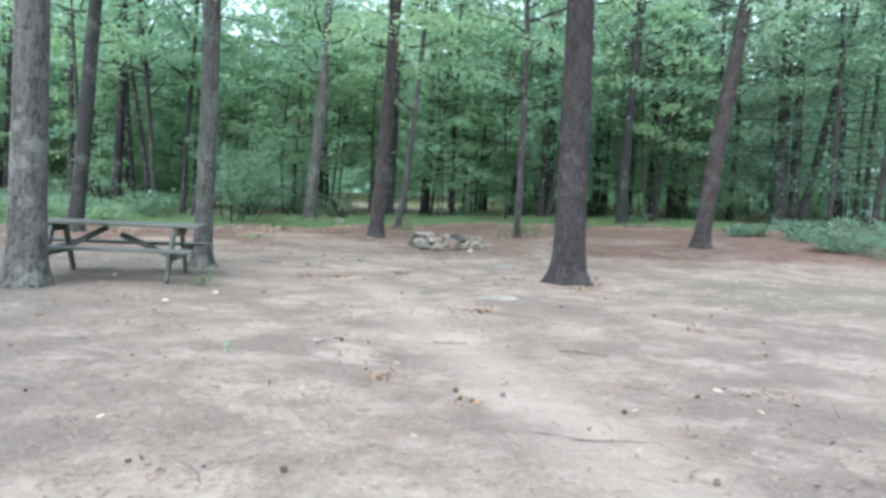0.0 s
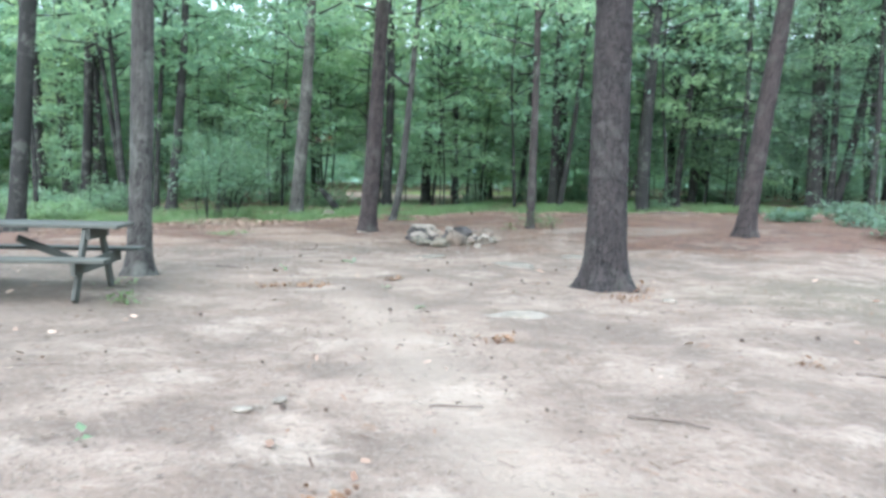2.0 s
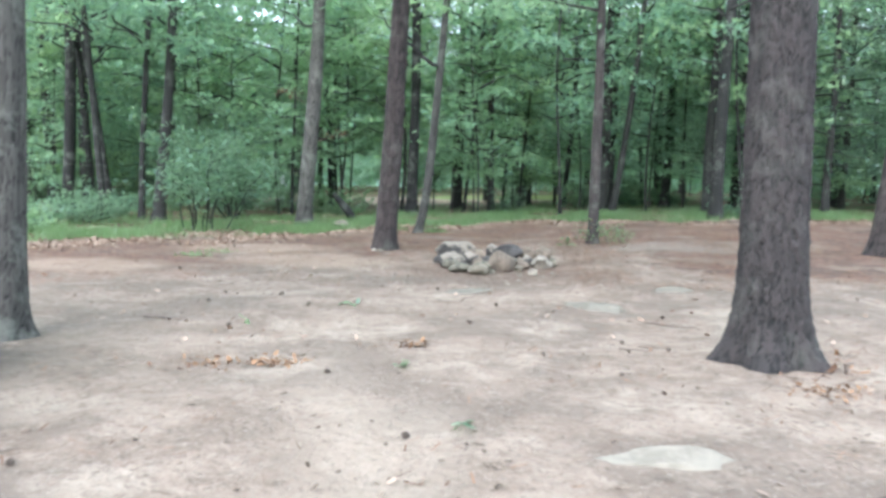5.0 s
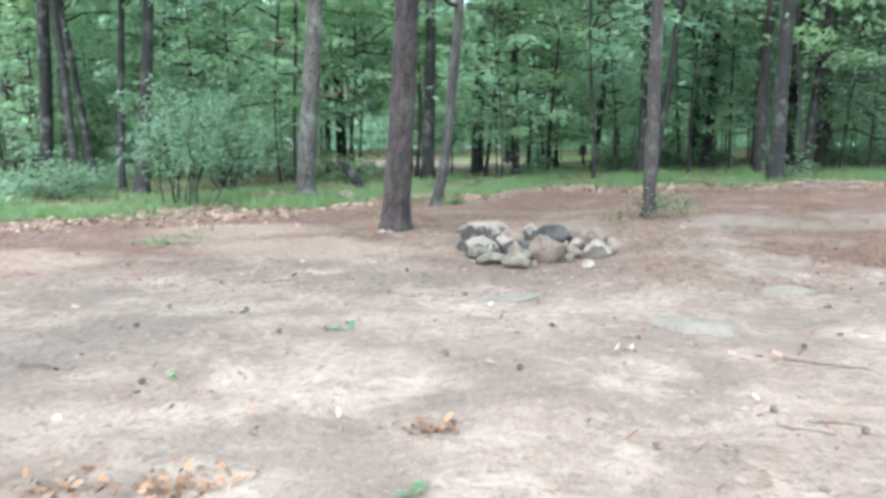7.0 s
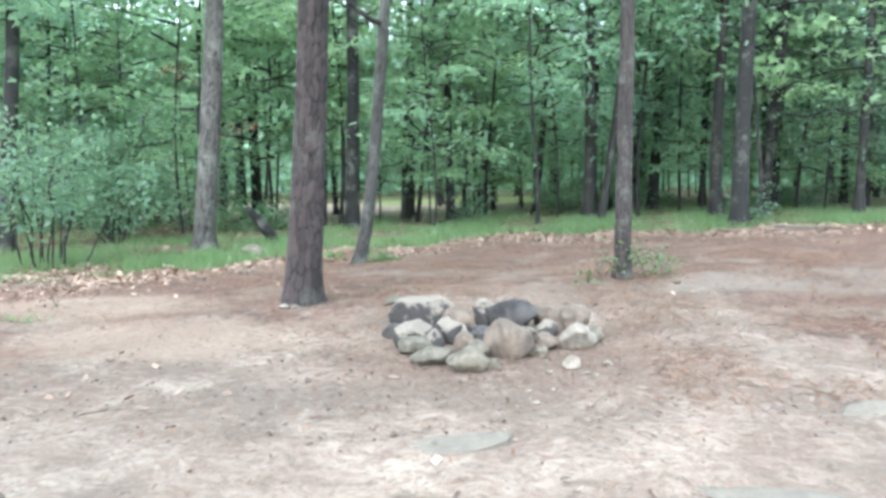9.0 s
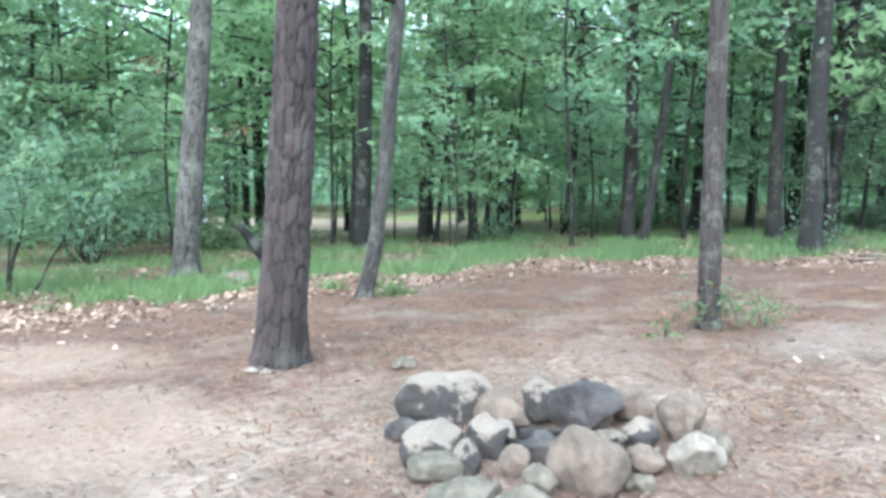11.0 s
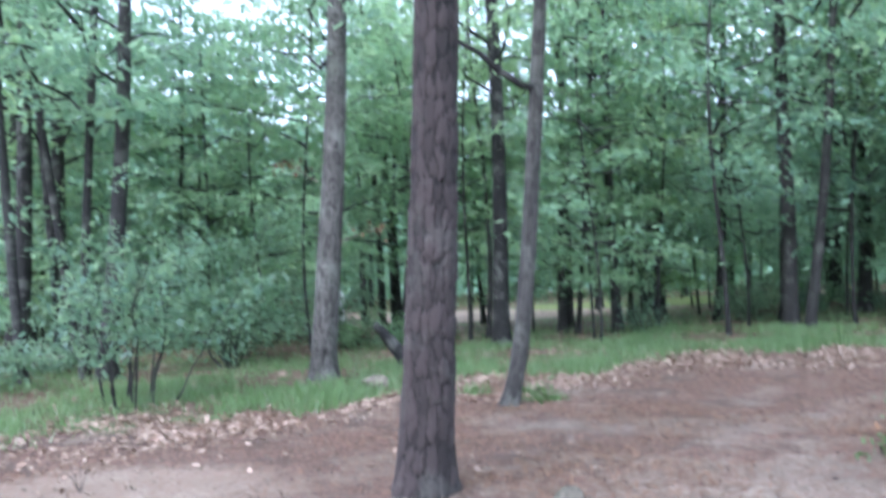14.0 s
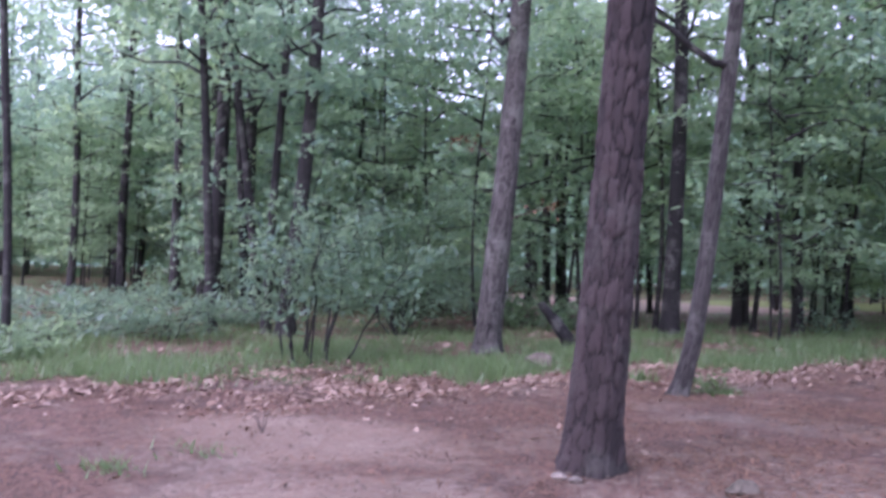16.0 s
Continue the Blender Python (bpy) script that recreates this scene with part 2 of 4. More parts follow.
M_GROUND = ground_material()
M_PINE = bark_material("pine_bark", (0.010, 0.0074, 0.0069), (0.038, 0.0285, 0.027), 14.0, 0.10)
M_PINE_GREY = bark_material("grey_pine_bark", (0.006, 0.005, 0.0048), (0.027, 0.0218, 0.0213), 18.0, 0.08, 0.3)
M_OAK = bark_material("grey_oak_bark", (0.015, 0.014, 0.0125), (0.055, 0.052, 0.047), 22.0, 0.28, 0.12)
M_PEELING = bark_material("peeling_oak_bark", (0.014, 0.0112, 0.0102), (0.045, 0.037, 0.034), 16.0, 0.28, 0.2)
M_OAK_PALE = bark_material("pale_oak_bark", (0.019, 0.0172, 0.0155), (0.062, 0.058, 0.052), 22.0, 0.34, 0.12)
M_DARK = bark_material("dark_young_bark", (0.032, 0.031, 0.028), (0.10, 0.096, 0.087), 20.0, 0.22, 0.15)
# M_LEAF and M_LEAF_FAR lean blue: haze painted into the leaf colour.
M_LEAF = leaf_material("oak_leaves", (0.11, 0.23, 0.20), (0.28, 0.455, 0.325), (0.33, 0.47, 0.235), 0.68)
M_HEMLOCK = leaf_material("hemlock_sprays", (0.045, 0.098, 0.078), (0.105, 0.19, 0.14), (0.085, 0.165, 0.105), 0.42)
M_SEEDLING = leaf_material("seedling_leaves", (0.05, 0.095, 0.04), (0.11, 0.18, 0.07), (0.10, 0.16, 0.05), 0.4)
M_LEAF_FAR = leaf_material("far_leaves", (0.12, 0.245, 0.215), (0.275, 0.44, 0.345), (0.32, 0.45, 0.26), 0.64)
M_SHRUB = leaf_material("shrub_leaves", (0.075, 0.16, 0.125), (0.185, 0.31, 0.205), (0.19, 0.30, 0.14), 0.58)
M_GRASS = leaf_material("grass_blades", (0.065, 0.135, 0.055), (0.15, 0.255, 0.10), (0.13, 0.21, 0.075), 0.45)
M_DRY = island_material("dry_leaves", (0.13, 0.075, 0.05), (0.42, 0.32, 0.25))
M_ORANGE = island_material("orange_pine_sprig", (0.07, 0.04, 0.027), (0.26, 0.155, 0.088))
M_BITS = island_material("ground_bits", (0.04, 0.026, 0.019), (0.25, 0.2, 0.155))
M_NEEDLE = island_material("fallen_needles", (0.055, 0.03, 0.02), (0.29, 0.175, 0.115))
M_TWIG = plain_material("twig_bark", (0.07, 0.05, 0.04), (0.2, 0.16, 0.13), 20)
M_WOOD = plain_material("weathered_table_wood", (0.03, 0.032, 0.027), (0.10, 0.104, 0.087), 9.0, 0.75, 0.004, (0.12, 1, 1))
M_STONE = plain_material("field_stone", (0.073, 0.066, 0.049), (0.225, 0.198, 0.15), 8.0, 0.9, 0.045)
M_TAN = plain_material("tan_stone", (0.095, 0.075, 0.058), (0.25, 0.195, 0.148), 7.0, 0.9, 0.045)
M_SOOT = plain_material("sooty_stone", (0.018, 0.017, 0.017), (0.125, 0.112, 0.105), 5.0, 0.85, 0.045)
M_PALE = plain_material("pale_quartz_stone", (0.16, 0.138, 0.11), (0.37, 0.325, 0.265), 9.0, 0.85, 0.045)
M_SLAB_PALE = plain_material("pale_buried_slab", (0.155, 0.135, 0.107), (0.27, 0.238, 0.192), 8.0, 0.95, 0.03)
M_SLAB = plain_material("buried_slab", (0.125, 0.11, 0.087), (0.20, 0.177, 0.142), 9.0, 0.95, 0.03)
def singed_shaded_material():
    """Pale field stone, rain-washed on top, flanks painted black for smoke and shaded hollows."""
    n = Nodes("smoke_and_shade_pale_stone", 0.9)
    o = n.coords()
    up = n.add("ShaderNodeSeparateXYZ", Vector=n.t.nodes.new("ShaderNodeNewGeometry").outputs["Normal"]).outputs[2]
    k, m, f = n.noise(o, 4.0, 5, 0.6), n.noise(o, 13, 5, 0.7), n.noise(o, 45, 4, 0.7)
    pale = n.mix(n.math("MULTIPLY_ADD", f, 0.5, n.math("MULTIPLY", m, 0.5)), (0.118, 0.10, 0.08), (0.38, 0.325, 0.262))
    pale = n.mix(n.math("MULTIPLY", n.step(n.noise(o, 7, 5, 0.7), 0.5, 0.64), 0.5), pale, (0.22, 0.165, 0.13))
    # Black follows the slope: soot, with the shade of hollows painted in.
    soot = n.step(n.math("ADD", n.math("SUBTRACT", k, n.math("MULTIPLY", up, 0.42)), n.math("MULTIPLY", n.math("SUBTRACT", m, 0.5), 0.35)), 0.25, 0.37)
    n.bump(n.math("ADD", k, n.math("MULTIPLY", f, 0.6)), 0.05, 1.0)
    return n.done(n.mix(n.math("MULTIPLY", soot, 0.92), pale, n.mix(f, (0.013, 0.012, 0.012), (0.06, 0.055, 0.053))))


M_SINGED_SHADED = singed_shaded_material()
M_CHAR = plain_material("charred_wood", (0.008, 0.008, 0.008), (0.05, 0.047, 0.045), 30.0, 0.85, 0.02, (0.2, 1, 1))
M_WHITE = plain_material("white_plastic", (0.7, 0.72, 0.74), (0.82, 0.83, 0.84), 4.0, 0.5, 0.002)


# ---- mesh helpers ----
def mesh_of(name, verts, faces, material, smooth=True, attribute=None):
    """A mesh from arrays of corners and of faces with equal corner counts, or a list of such arrays."""
    groups = faces if isinstance(faces, list) else [faces]
    me = bpy.data.meshes.new(name)
    verts = np.asarray(verts, dtype=np.float32)
    loops = np.concatenate([np.asarray(g).ravel() for g in groups]).astype(np.int32)
    counts = np.concatenate([np.full(len(g), np.asarray(g).shape[1]) for g in groups]).astype(np.int32)
    me.vertices.add(len(verts))
    me.vertices.foreach_set("co", verts.ravel())
    me.loops.add(len(loops))
    me.loops.foreach_set("vertex_index", loops)
    me.polygons.add(len(counts))
    me.polygons.foreach_set("loop_start", np.concatenate(([0], np.cumsum(counts)[:-1])).astype(np.int32))
    me.polygons.foreach_set("use_smooth", np.full(len(counts), smooth))
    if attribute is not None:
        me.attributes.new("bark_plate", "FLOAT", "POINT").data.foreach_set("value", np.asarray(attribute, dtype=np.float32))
    me.update(calc_edges=True)
    me.materials.append(material)
    return me


def part(name, mesh, parent, label=""):
    ob = new(name, mesh)
    ob.parent = parent
    if label:
        ob["label"] = label
    return ob


def join(pieces):
    """Several (verts, quads) as one."""
    vs, fs, k = [], [], 0
    for v, f in pieces:
        vs.append(v)
        fs.append(np.asarray(f) + k)
        k += len(v)
    return np.concatenate(vs), np.concatenate(fs)


def tube(path, radii, seg=8, wobble=0.0, rng=None):
    """A tapered tube along a path: corners and quads."""
    path = np.asarray(path, float)
    radii = np.asarray(radii, float)
    n = len(path)
    way = np.gradient(path, axis=0)
    way /= np.linalg.norm(way, axis=1)[:, None] + 1e-9
    side = np.cross(way, [0.31, 0.94, 0.05] if abs(way[0][2]) > 0.7 else [0, 0, 1.0])
    side /= np.linalg.norm(side, axis=1)[:, None] + 1e-9
    up = np.cross(way, side)
    a = np.linspace(0, 2 * math.pi, seg, endpoint=False)
    r = radii[:, None] * np.ones(seg)
    if wobble and rng is not None:
        r = r * (1 + wobble * rng.standard_normal((n, seg)))
    v = path[:, None, :] + r[..., None] * (np.cos(a)[None, :, None] * side[:, None, :] + np.sin(a)[None, :, None] * up[:, None, :])
    i = np.arange(n - 1)[:, None] * seg
    j = np.arange(seg)[None, :]
    k = (j + 1) % seg
    f = np.stack([i + j, i + k, i + seg + k, i + seg + j], -1).reshape(-1, 4)
    v = v.reshape(-1, 3)
    return v, f


def leaves(centres, size, rng, droop=0.55, narrow=0.55):
    """One folded leaf at each place: corners and quads."""
    n = len(centres)
    az = rng.uniform(0, 2 * math.pi, n)
    el = rng.normal(-0.15, droop, n)
    roll = rng.normal(0, droop, n)
    s = size * rng.uniform(0.6, 1.35, n)
    d = np.stack([np.cos(az) * np.cos(el), np.sin(az) * np.cos(el), np.sin(el)], -1)
    side = np.stack([-np.sin(az), np.cos(az), np.zeros(n)], -1)
    up = np.cross(d, side)
    side = side * np.cos(roll)[:, None] + up * np.sin(roll)[:, None]
    w = (s * narrow * 0.5)[:, None]
    tip = d * s[:, None]
    v = np.stack([centres + tip * 0.12 - side * w * 0.75, centres + tip * 0.12 + side * w * 0.75, centres + tip * 0.9 + side * w * 0.7, centres + tip - side * w * 0.55], 1).reshape(-1, 3)
    return v, np.arange(4 * n).reshape(-1, 4)


def ground_z(x, y):
    """The ground's height: nearly level, rising a little towards the back and right."""
    x, y = np.asarray(x, float), np.asarray(y, float)
    u = np.clip((y - 17) / 7, 0, 1)
    rise = u * u * (3 - 2 * u) * np.clip(0.12 + 0.022 * x, 0, 0.5)
    return rise + 0.02 * np.sin(0.9 * x + 0.4) * np.sin(0.7 * y) + 0.012 * np.sin(2.3 * x - 1.1 * y) - 0.01


# ---- ground ----
def build_ground():
    def axis(lo, hi, inner_lo, inner_hi, step):
        inner = np.arange(inner_lo, inner_hi, step)
        out_hi = inner_hi + np.cumsum(np.geomspace(step, (hi - inner_hi) / 3, 22))
        out_lo = inner_lo - np.cumsum(np.geomspace(step, (inner_lo - lo) / 3, 22))
        return np.concatenate([out_lo[::-1], inner, out_hi])
    xs, ys = axis(-900, 900, -14, 16, 0.2), axis(-900, 900, -2, 40, 0.2)
    x, y = np.meshgrid(xs, ys)
    rng = np.random.default_rng(4)
    z = ground_z(x, y)
    inner = (np.abs(x) < 16) & (y > -2) & (y < 40)
    z = z + inner * rng.normal(0, 0.006, x.shape)
    v = np.stack([x, y, z], -1).reshape(-1, 3)
    w = len(xs)
    i = (np.arange(len(ys) - 1)[:, None] * w + np.arange(w - 1)[None, :]).ravel()
    ob = new("ground", mesh_of("ground", v, np.stack([i, i + 1, i + w + 1, i + w], -1), M_GROUND))
    tagged(ob, "bare sandy campsite ground with pine needles and grass beyond", "ground", kind="structure")


build_ground()


# ---- trees ----
def bark_cells(u, v, n_u, seed, warp=1.0):
    """Plates of bark over arrays in cell units, u wrapping at n_u: the distance to the nearest crack, and a number for each plate."""
    def ripple(a, b, k):
        return np.sin(a * 2.31 * k + b * 1.73 * k + seed) * np.sin(b * 2.87 * k - a * 1.37 * k + 2 * seed)
    wu = u + warp * (0.12 * ripple(u, v, 1.0) + 0.08 * ripple(u, v, 2.7) + 0.06 * ripple(u, v, 6.1))
    wv = v + warp * (0.16 * ripple(v, u, 1.3) + 0.10 * ripple(v, u, 3.1) + 0.06 * ripple(v, u, 6.7))
    iu, iv = np.floor(wu).astype(int), np.floor(wv).astype(int)
    f1, f2, tone = np.full(u.shape, 9.0), np.full(u.shape, 9.0), np.zeros(u.shape)
    for a in (-1, 0, 1):
        for b in (-1, 0, 1):
            cu, cv = iu + a, iv + b
            h = np.sin((cu % n_u) * 127.1 + cv * 311.7 + seed) * 43758.5453
            k = np.sin((cu % n_u) * 269.5 + cv * 183.3 + seed) * 43758.5453
            h, k = h - np.floor(h), k - np.floor(k)
            dist = np.maximum(np.abs(cu + 0.15 + 0.7 * h - wu), 0.85 * np.abs(cv + k - wv))
            nearer = dist < f1
            f2 = np.where(nearer, f1, np.minimum(f2, dist))
            tone = np.where(nearer, np.mod(h * 7.3 + k * 3.1, 1.0), tone)
            f1 = np.minimum(f1, dist)
    return f2 - f1, tone


def trunk_mesh(d, height, lean, material, rng, seg=10, rings=14, flare=1.5, cell=None, relief=0.0, kick=0.0, bend=0.12, warp=1.0, rough=0.08):
    """A trunk from the ground up: tapered, flared at the roots, with plated or ridged bark."""
    if cell and rings > 150:
        near = int(rings * 0.85)
        z = np.concatenate([[-0.25], np.linspace(0, 6.2, near), np.linspace(6.3, height, rings - near)])
    else:
        z = np.concatenate([[-0.25], np.linspace(0, 1, rings) ** 1.15 * height])
    low = np.clip(z, 0, None)
    ph, amp = rng.uniform(0, 6.28, 2), bend * rng.uniform(0.5, 1.0, 2)
    px = lean[0] * low + kick * (1 - np.exp(-low / 0.7)) + amp[0] * (np.sin(low * 0.55 + ph[0]) - math.sin(ph[0])) * 0.6
    py = lean[1] * low + amp[1] * (np.sin(low * 0.45 + ph[1]) - math.sin(ph[1])) * 0.6
    a = np.linspace(0, 2 * math.pi, seg, endpoint=False)
    r = 0.5 * d * (1 - 0.62 * low / max(height, 1)) * (1 + (flare - 1) * np.exp(-low / (0.42 * d + 0.04)))
    lobes = 1 + 0.16 * (flare - 1) * 2 * np.exp(-low / (0.4 * d + 0.05))[:, None] * np.sin(a[None, :] * 5 + ph[0])
    rad = r[:, None] * lobes * (1 + 0.03 * np.sin(a[None, :] * 2 + low[:, None] * 0.8 + ph[1]))
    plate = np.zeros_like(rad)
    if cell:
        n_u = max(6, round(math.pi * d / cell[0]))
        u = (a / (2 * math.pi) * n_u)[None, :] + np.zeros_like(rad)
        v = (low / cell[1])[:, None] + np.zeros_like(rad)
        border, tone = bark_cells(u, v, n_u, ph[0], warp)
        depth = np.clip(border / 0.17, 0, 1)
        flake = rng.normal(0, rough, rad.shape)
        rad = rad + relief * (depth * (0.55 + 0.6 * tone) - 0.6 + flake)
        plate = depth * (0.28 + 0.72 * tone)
    x = px[:, None] + rad * np.cos(a)
    y = py[:, None] + rad * np.sin(a)
    verts = np.stack([x, y, z[:, None] + np.zeros_like(x)], -1).reshape(-1, 3)
    i = np.arange(len(z) - 1)[:, None] * seg
    j = np.arange(seg)[None, :]
    k = (j + 1) % seg
    f = np.stack([i + j, i + k, i + seg + k, i + seg + j], -1).reshape(-1, 4)
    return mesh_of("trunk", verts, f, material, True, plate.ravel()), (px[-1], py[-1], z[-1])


def branch_paths(rng, low, high, reach, count, rise=0.5):
    """Branches round an upright axis: base height, direction, length."""
    out = []
    for i in range(count):
        h = low + (high - low) * (i + rng.uniform(0, 1)) / count
        u = (h - low) / (high - low)
        az = i * 2.4 + rng.normal(0, 0.5)
        length = reach * (0.55 + 0.6 * math.sin(math.pi * min(1, 0.25 + 0.75 * u))) * rng.uniform(0.6, 1.1)
        s = np.linspace(0, 1, 5)[:, None]
        way = np.array([math.cos(az), math.sin(az), 0])
        path = np.array([0, 0, h]) + s * length * way + np.array([0, 0, 1.0]) * (rise * length * (s - 0.35 * s ** 2))
        path[1:] += rng.normal(0, 0.05 * length, (4, 3))
        out.append((path, length, u))
    return out


def crown_pair(seed, low, high, reach, count, per, size, material, bark, rise=0.45, spread=0.33, thick=0.09):
    """The limbs and the leaves of one crown: two meshes."""
    rng = np.random.default_rng(seed)
    wood, spots = [], []
    for path, length, u in branch_paths(rng, low, high, reach, count, rise):
        wood.append(tube(path, np.linspace(0.011 * length + 0.008, 0.005, 5), 5))
        # leafy sprays: flat layers of leaves along the outer half
        n_spray = max(2, int(length * 1.5))
        for _ in range(n_spray):
            s = rng.uniform(0.35, 1.0)
            k = s * 4
            i = min(3, int(k))
            c = path[i] + (path[i + 1] - path[i]) * (k - i)
            n = int(per * rng.uniform(0.5, 1.4) / n_spray)
            off = rng.normal(0, 1, (n, 3)) * (spread * length ** 0.6, spread * length ** 0.6, thick * length ** 0.6)
            off[:, 2] -= 0.35 * np.hypot(off[:, 0], off[:, 1]) ** 1.5
            centre = c + rng.normal(0, 1, 3) * (0.2 * length ** 0.6, 0.2 * length ** 0.6, 0.08)
            spots.append(centre + off)
    lv, lf = leaves(np.concatenate(spots), size, rng)
    wv, wf = join(wood)
    return mesh_of("limbs", wv, wf, bark), mesh_of("leaves", lv, lf, material, False)


TALL = [crown_pair(20 + i, 4.4 + 0.6 * i, 13.0 + i, 3.3, 22, 150, 0.18, M_LEAF, M_DARK, 0.42, 0.27, 0.06) for i in range(3)]
YOUNG = [crown_pair(40 + i, 0.9 + 0.35 * i, 5.6 + 0.7 * i, 2.0, 24, 150, 0.16, M_LEAF, M_DARK, 0.18, 0.27, 0.035) for i in range(4)]


AIRY = [crown_pair(30 + i, 4.2 + 0.6 * i, 13.0 + i, 3.0, 21, 105, 0.22, M_LEAF, M_DARK, 0.5, 0.24, 0.06) for i in range(3)]


def tree(name, x, y, d, lean, height, bark, crown, label, category="tree", seed=1, turn=0.0, size=1.0, **shape):
    root = new(name)
    root.location = (x, y, float(ground_z(x, y)))
    rng = np.random.default_rng(seed)
    mesh, top = trunk_mesh(d, height, lean, bark, rng, **shape)
    part("trunk", mesh, root)
    if crown:
        limbs, foliage = crown
        for nm, me in (("branchwork", limbs), ("crown", foliage)):
            ob = part(nm, me, root)
            ob["kind"] = "stuff"
            # the crown follows the trunk's lean by a shear
            ob.matrix_local = Matrix(((size, 0, lean[0], 0), (0, size, lean[1], 0), (0, 0, 1, 0), (0, 0, 0, 1))) @ pose(0, 0, 0, 0, 0, turn)
    return tagged(root, label, category)


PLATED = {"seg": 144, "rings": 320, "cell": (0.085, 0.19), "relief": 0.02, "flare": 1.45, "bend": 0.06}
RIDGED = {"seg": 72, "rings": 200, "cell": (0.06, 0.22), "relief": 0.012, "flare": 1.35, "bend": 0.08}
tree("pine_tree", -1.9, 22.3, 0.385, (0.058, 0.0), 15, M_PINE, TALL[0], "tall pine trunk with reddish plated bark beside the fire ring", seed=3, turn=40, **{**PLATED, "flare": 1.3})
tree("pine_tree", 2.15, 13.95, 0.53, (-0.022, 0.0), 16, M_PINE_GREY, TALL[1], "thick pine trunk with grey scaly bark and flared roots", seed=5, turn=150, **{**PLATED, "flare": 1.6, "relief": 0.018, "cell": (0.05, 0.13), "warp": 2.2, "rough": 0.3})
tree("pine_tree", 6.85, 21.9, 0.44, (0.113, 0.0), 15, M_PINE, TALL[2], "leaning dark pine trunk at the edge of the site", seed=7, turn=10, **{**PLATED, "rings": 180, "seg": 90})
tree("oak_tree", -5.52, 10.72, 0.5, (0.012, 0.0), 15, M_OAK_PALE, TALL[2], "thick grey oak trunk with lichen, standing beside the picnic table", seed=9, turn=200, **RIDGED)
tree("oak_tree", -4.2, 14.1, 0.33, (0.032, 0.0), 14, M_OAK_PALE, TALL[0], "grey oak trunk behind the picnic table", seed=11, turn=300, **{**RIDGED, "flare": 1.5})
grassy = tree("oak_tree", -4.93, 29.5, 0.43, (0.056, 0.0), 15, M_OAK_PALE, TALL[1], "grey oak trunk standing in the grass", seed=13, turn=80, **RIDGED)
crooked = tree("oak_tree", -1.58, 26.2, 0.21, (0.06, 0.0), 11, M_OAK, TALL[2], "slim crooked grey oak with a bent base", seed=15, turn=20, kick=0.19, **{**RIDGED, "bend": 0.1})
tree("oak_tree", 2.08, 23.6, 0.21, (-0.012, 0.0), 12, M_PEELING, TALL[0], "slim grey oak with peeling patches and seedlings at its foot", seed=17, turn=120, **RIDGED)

def dead_spray(parent, at, seed):
    """A dead twig with rusty leaves, reaching out from its tree."""
    rng = np.random.default_rng(seed)
    at = np.array(at)
    v, f = tube([at * (0, 0, 1) + (0, 0, -0.3), at * (0.6, 0.6, 1) + (0, 0, -0.12), at], [0.014, 0.01, 0.005], 6)
    twig = part("dead_twig", mesh_of("dead_twig", v, f, M_TWIG), parent, "thin dead twig with rusty leaves")
    p = at + rng.normal(0, 1, (40, 3)) * (0.16, 0.1, 0.06)
    v, f = leaves(p, 0.09, rng)
    part("dead_leaves", mesh_of("dead_leaves", v, f, M_ORANGE, False), twig)["kind"] = "stuff"


def crooked_limb():
    path = np.array([(0.44, 0, 3.82), (0.3, -0.02, 3.84), (0.05, -0.05, 4.02), (-0.22, -0.05, 4.28), (-0.48, 0.0, 4.45), (-0.75, 0.05, 4.7), (-0.95, 0.1, 5.1)])
    v, f = tube(path, [0.05, 0.045, 0.04, 0.034, 0.028, 0.02, 0.01], 9)
    part("limb", mesh_of("limb", v, f, M_OAK), crooked, "bent bare limb")


crooked_limb()
dead_spray(grassy, (-0.42, -0.1, 3.58), 5)
dead_spray(grassy, (0.95, -0.1, 2.45), 6)

# Trunks in the wood round the site: x, y, diameter, lean.
WOOD_LEFT = [
    (-10.5, 29.6, 0.2, -0.1), (-13.8, 34, 0.42, 0.04), (-9.45, 20.8, 0.4, 0.1), (-16, 37.4, 0.45, -0.03), (-13.3, 34.9, 0.25, -0.11), (-16.5, 36, 0.32, -0.03),
    (-21.9, 37.5, 0.28, 0), (-20.6, 38.4, 0.32, 0), (-17.9, 39.1, 0.28, -0.046), (-14.2, 36.3, 0.42, -0.033), (-12.3, 34, 0.24, -0.16), (-11.5, 25.8, 0.14, -0.034),
    (-31, 56, 0.6, 0), (-26, 44, 0.35, 0.02), (-24, 50, 0.4, -0.03), (-19, 47, 0.38, 0.03), (-25.5, 36.5, 0.3, 0.01), (-29, 40, 0.35, -0.02),
    (-33, 44, 0.35, 0.02), (-23, 42, 0.25, 0.03),
]
WOOD_MIDDLE = [
    (-9.2, 30.1, 0.34, 0.07), (-9.75, 30.3, 0.19, 0.04), (-2.4, 34.6, 0.38, 0), (-1.1, 38.4, 0.24, 0.02), (-0.9, 39.5, 0.23, -0.02), (-0.7, 37.6, 0.14, 0.075),
    (-7, 42.7, 0.24, -0.04), (-6.4, 41.8, 0.27, -0.023), (-8.7, 46.9, 0.3, -0.02), (-3.9, 44.7, 0.19, -0.02), (0.3, 37.6, 0.27, -0.006), (2.1, 48.6, 0.36, 0),
    (4.2, 36.5, 0.36, 0.03), (4.45, 35.9, 0.26, 0.12), (3.2, 40.4, 0.23, 0.066), (0.3, 52.4, 0.35, 0.018), (5.8, 53, 0.41, 0.023), (4.8, 39.2, 0.4, 0),
    (2.1, 44, 0.2, 0.02),
]
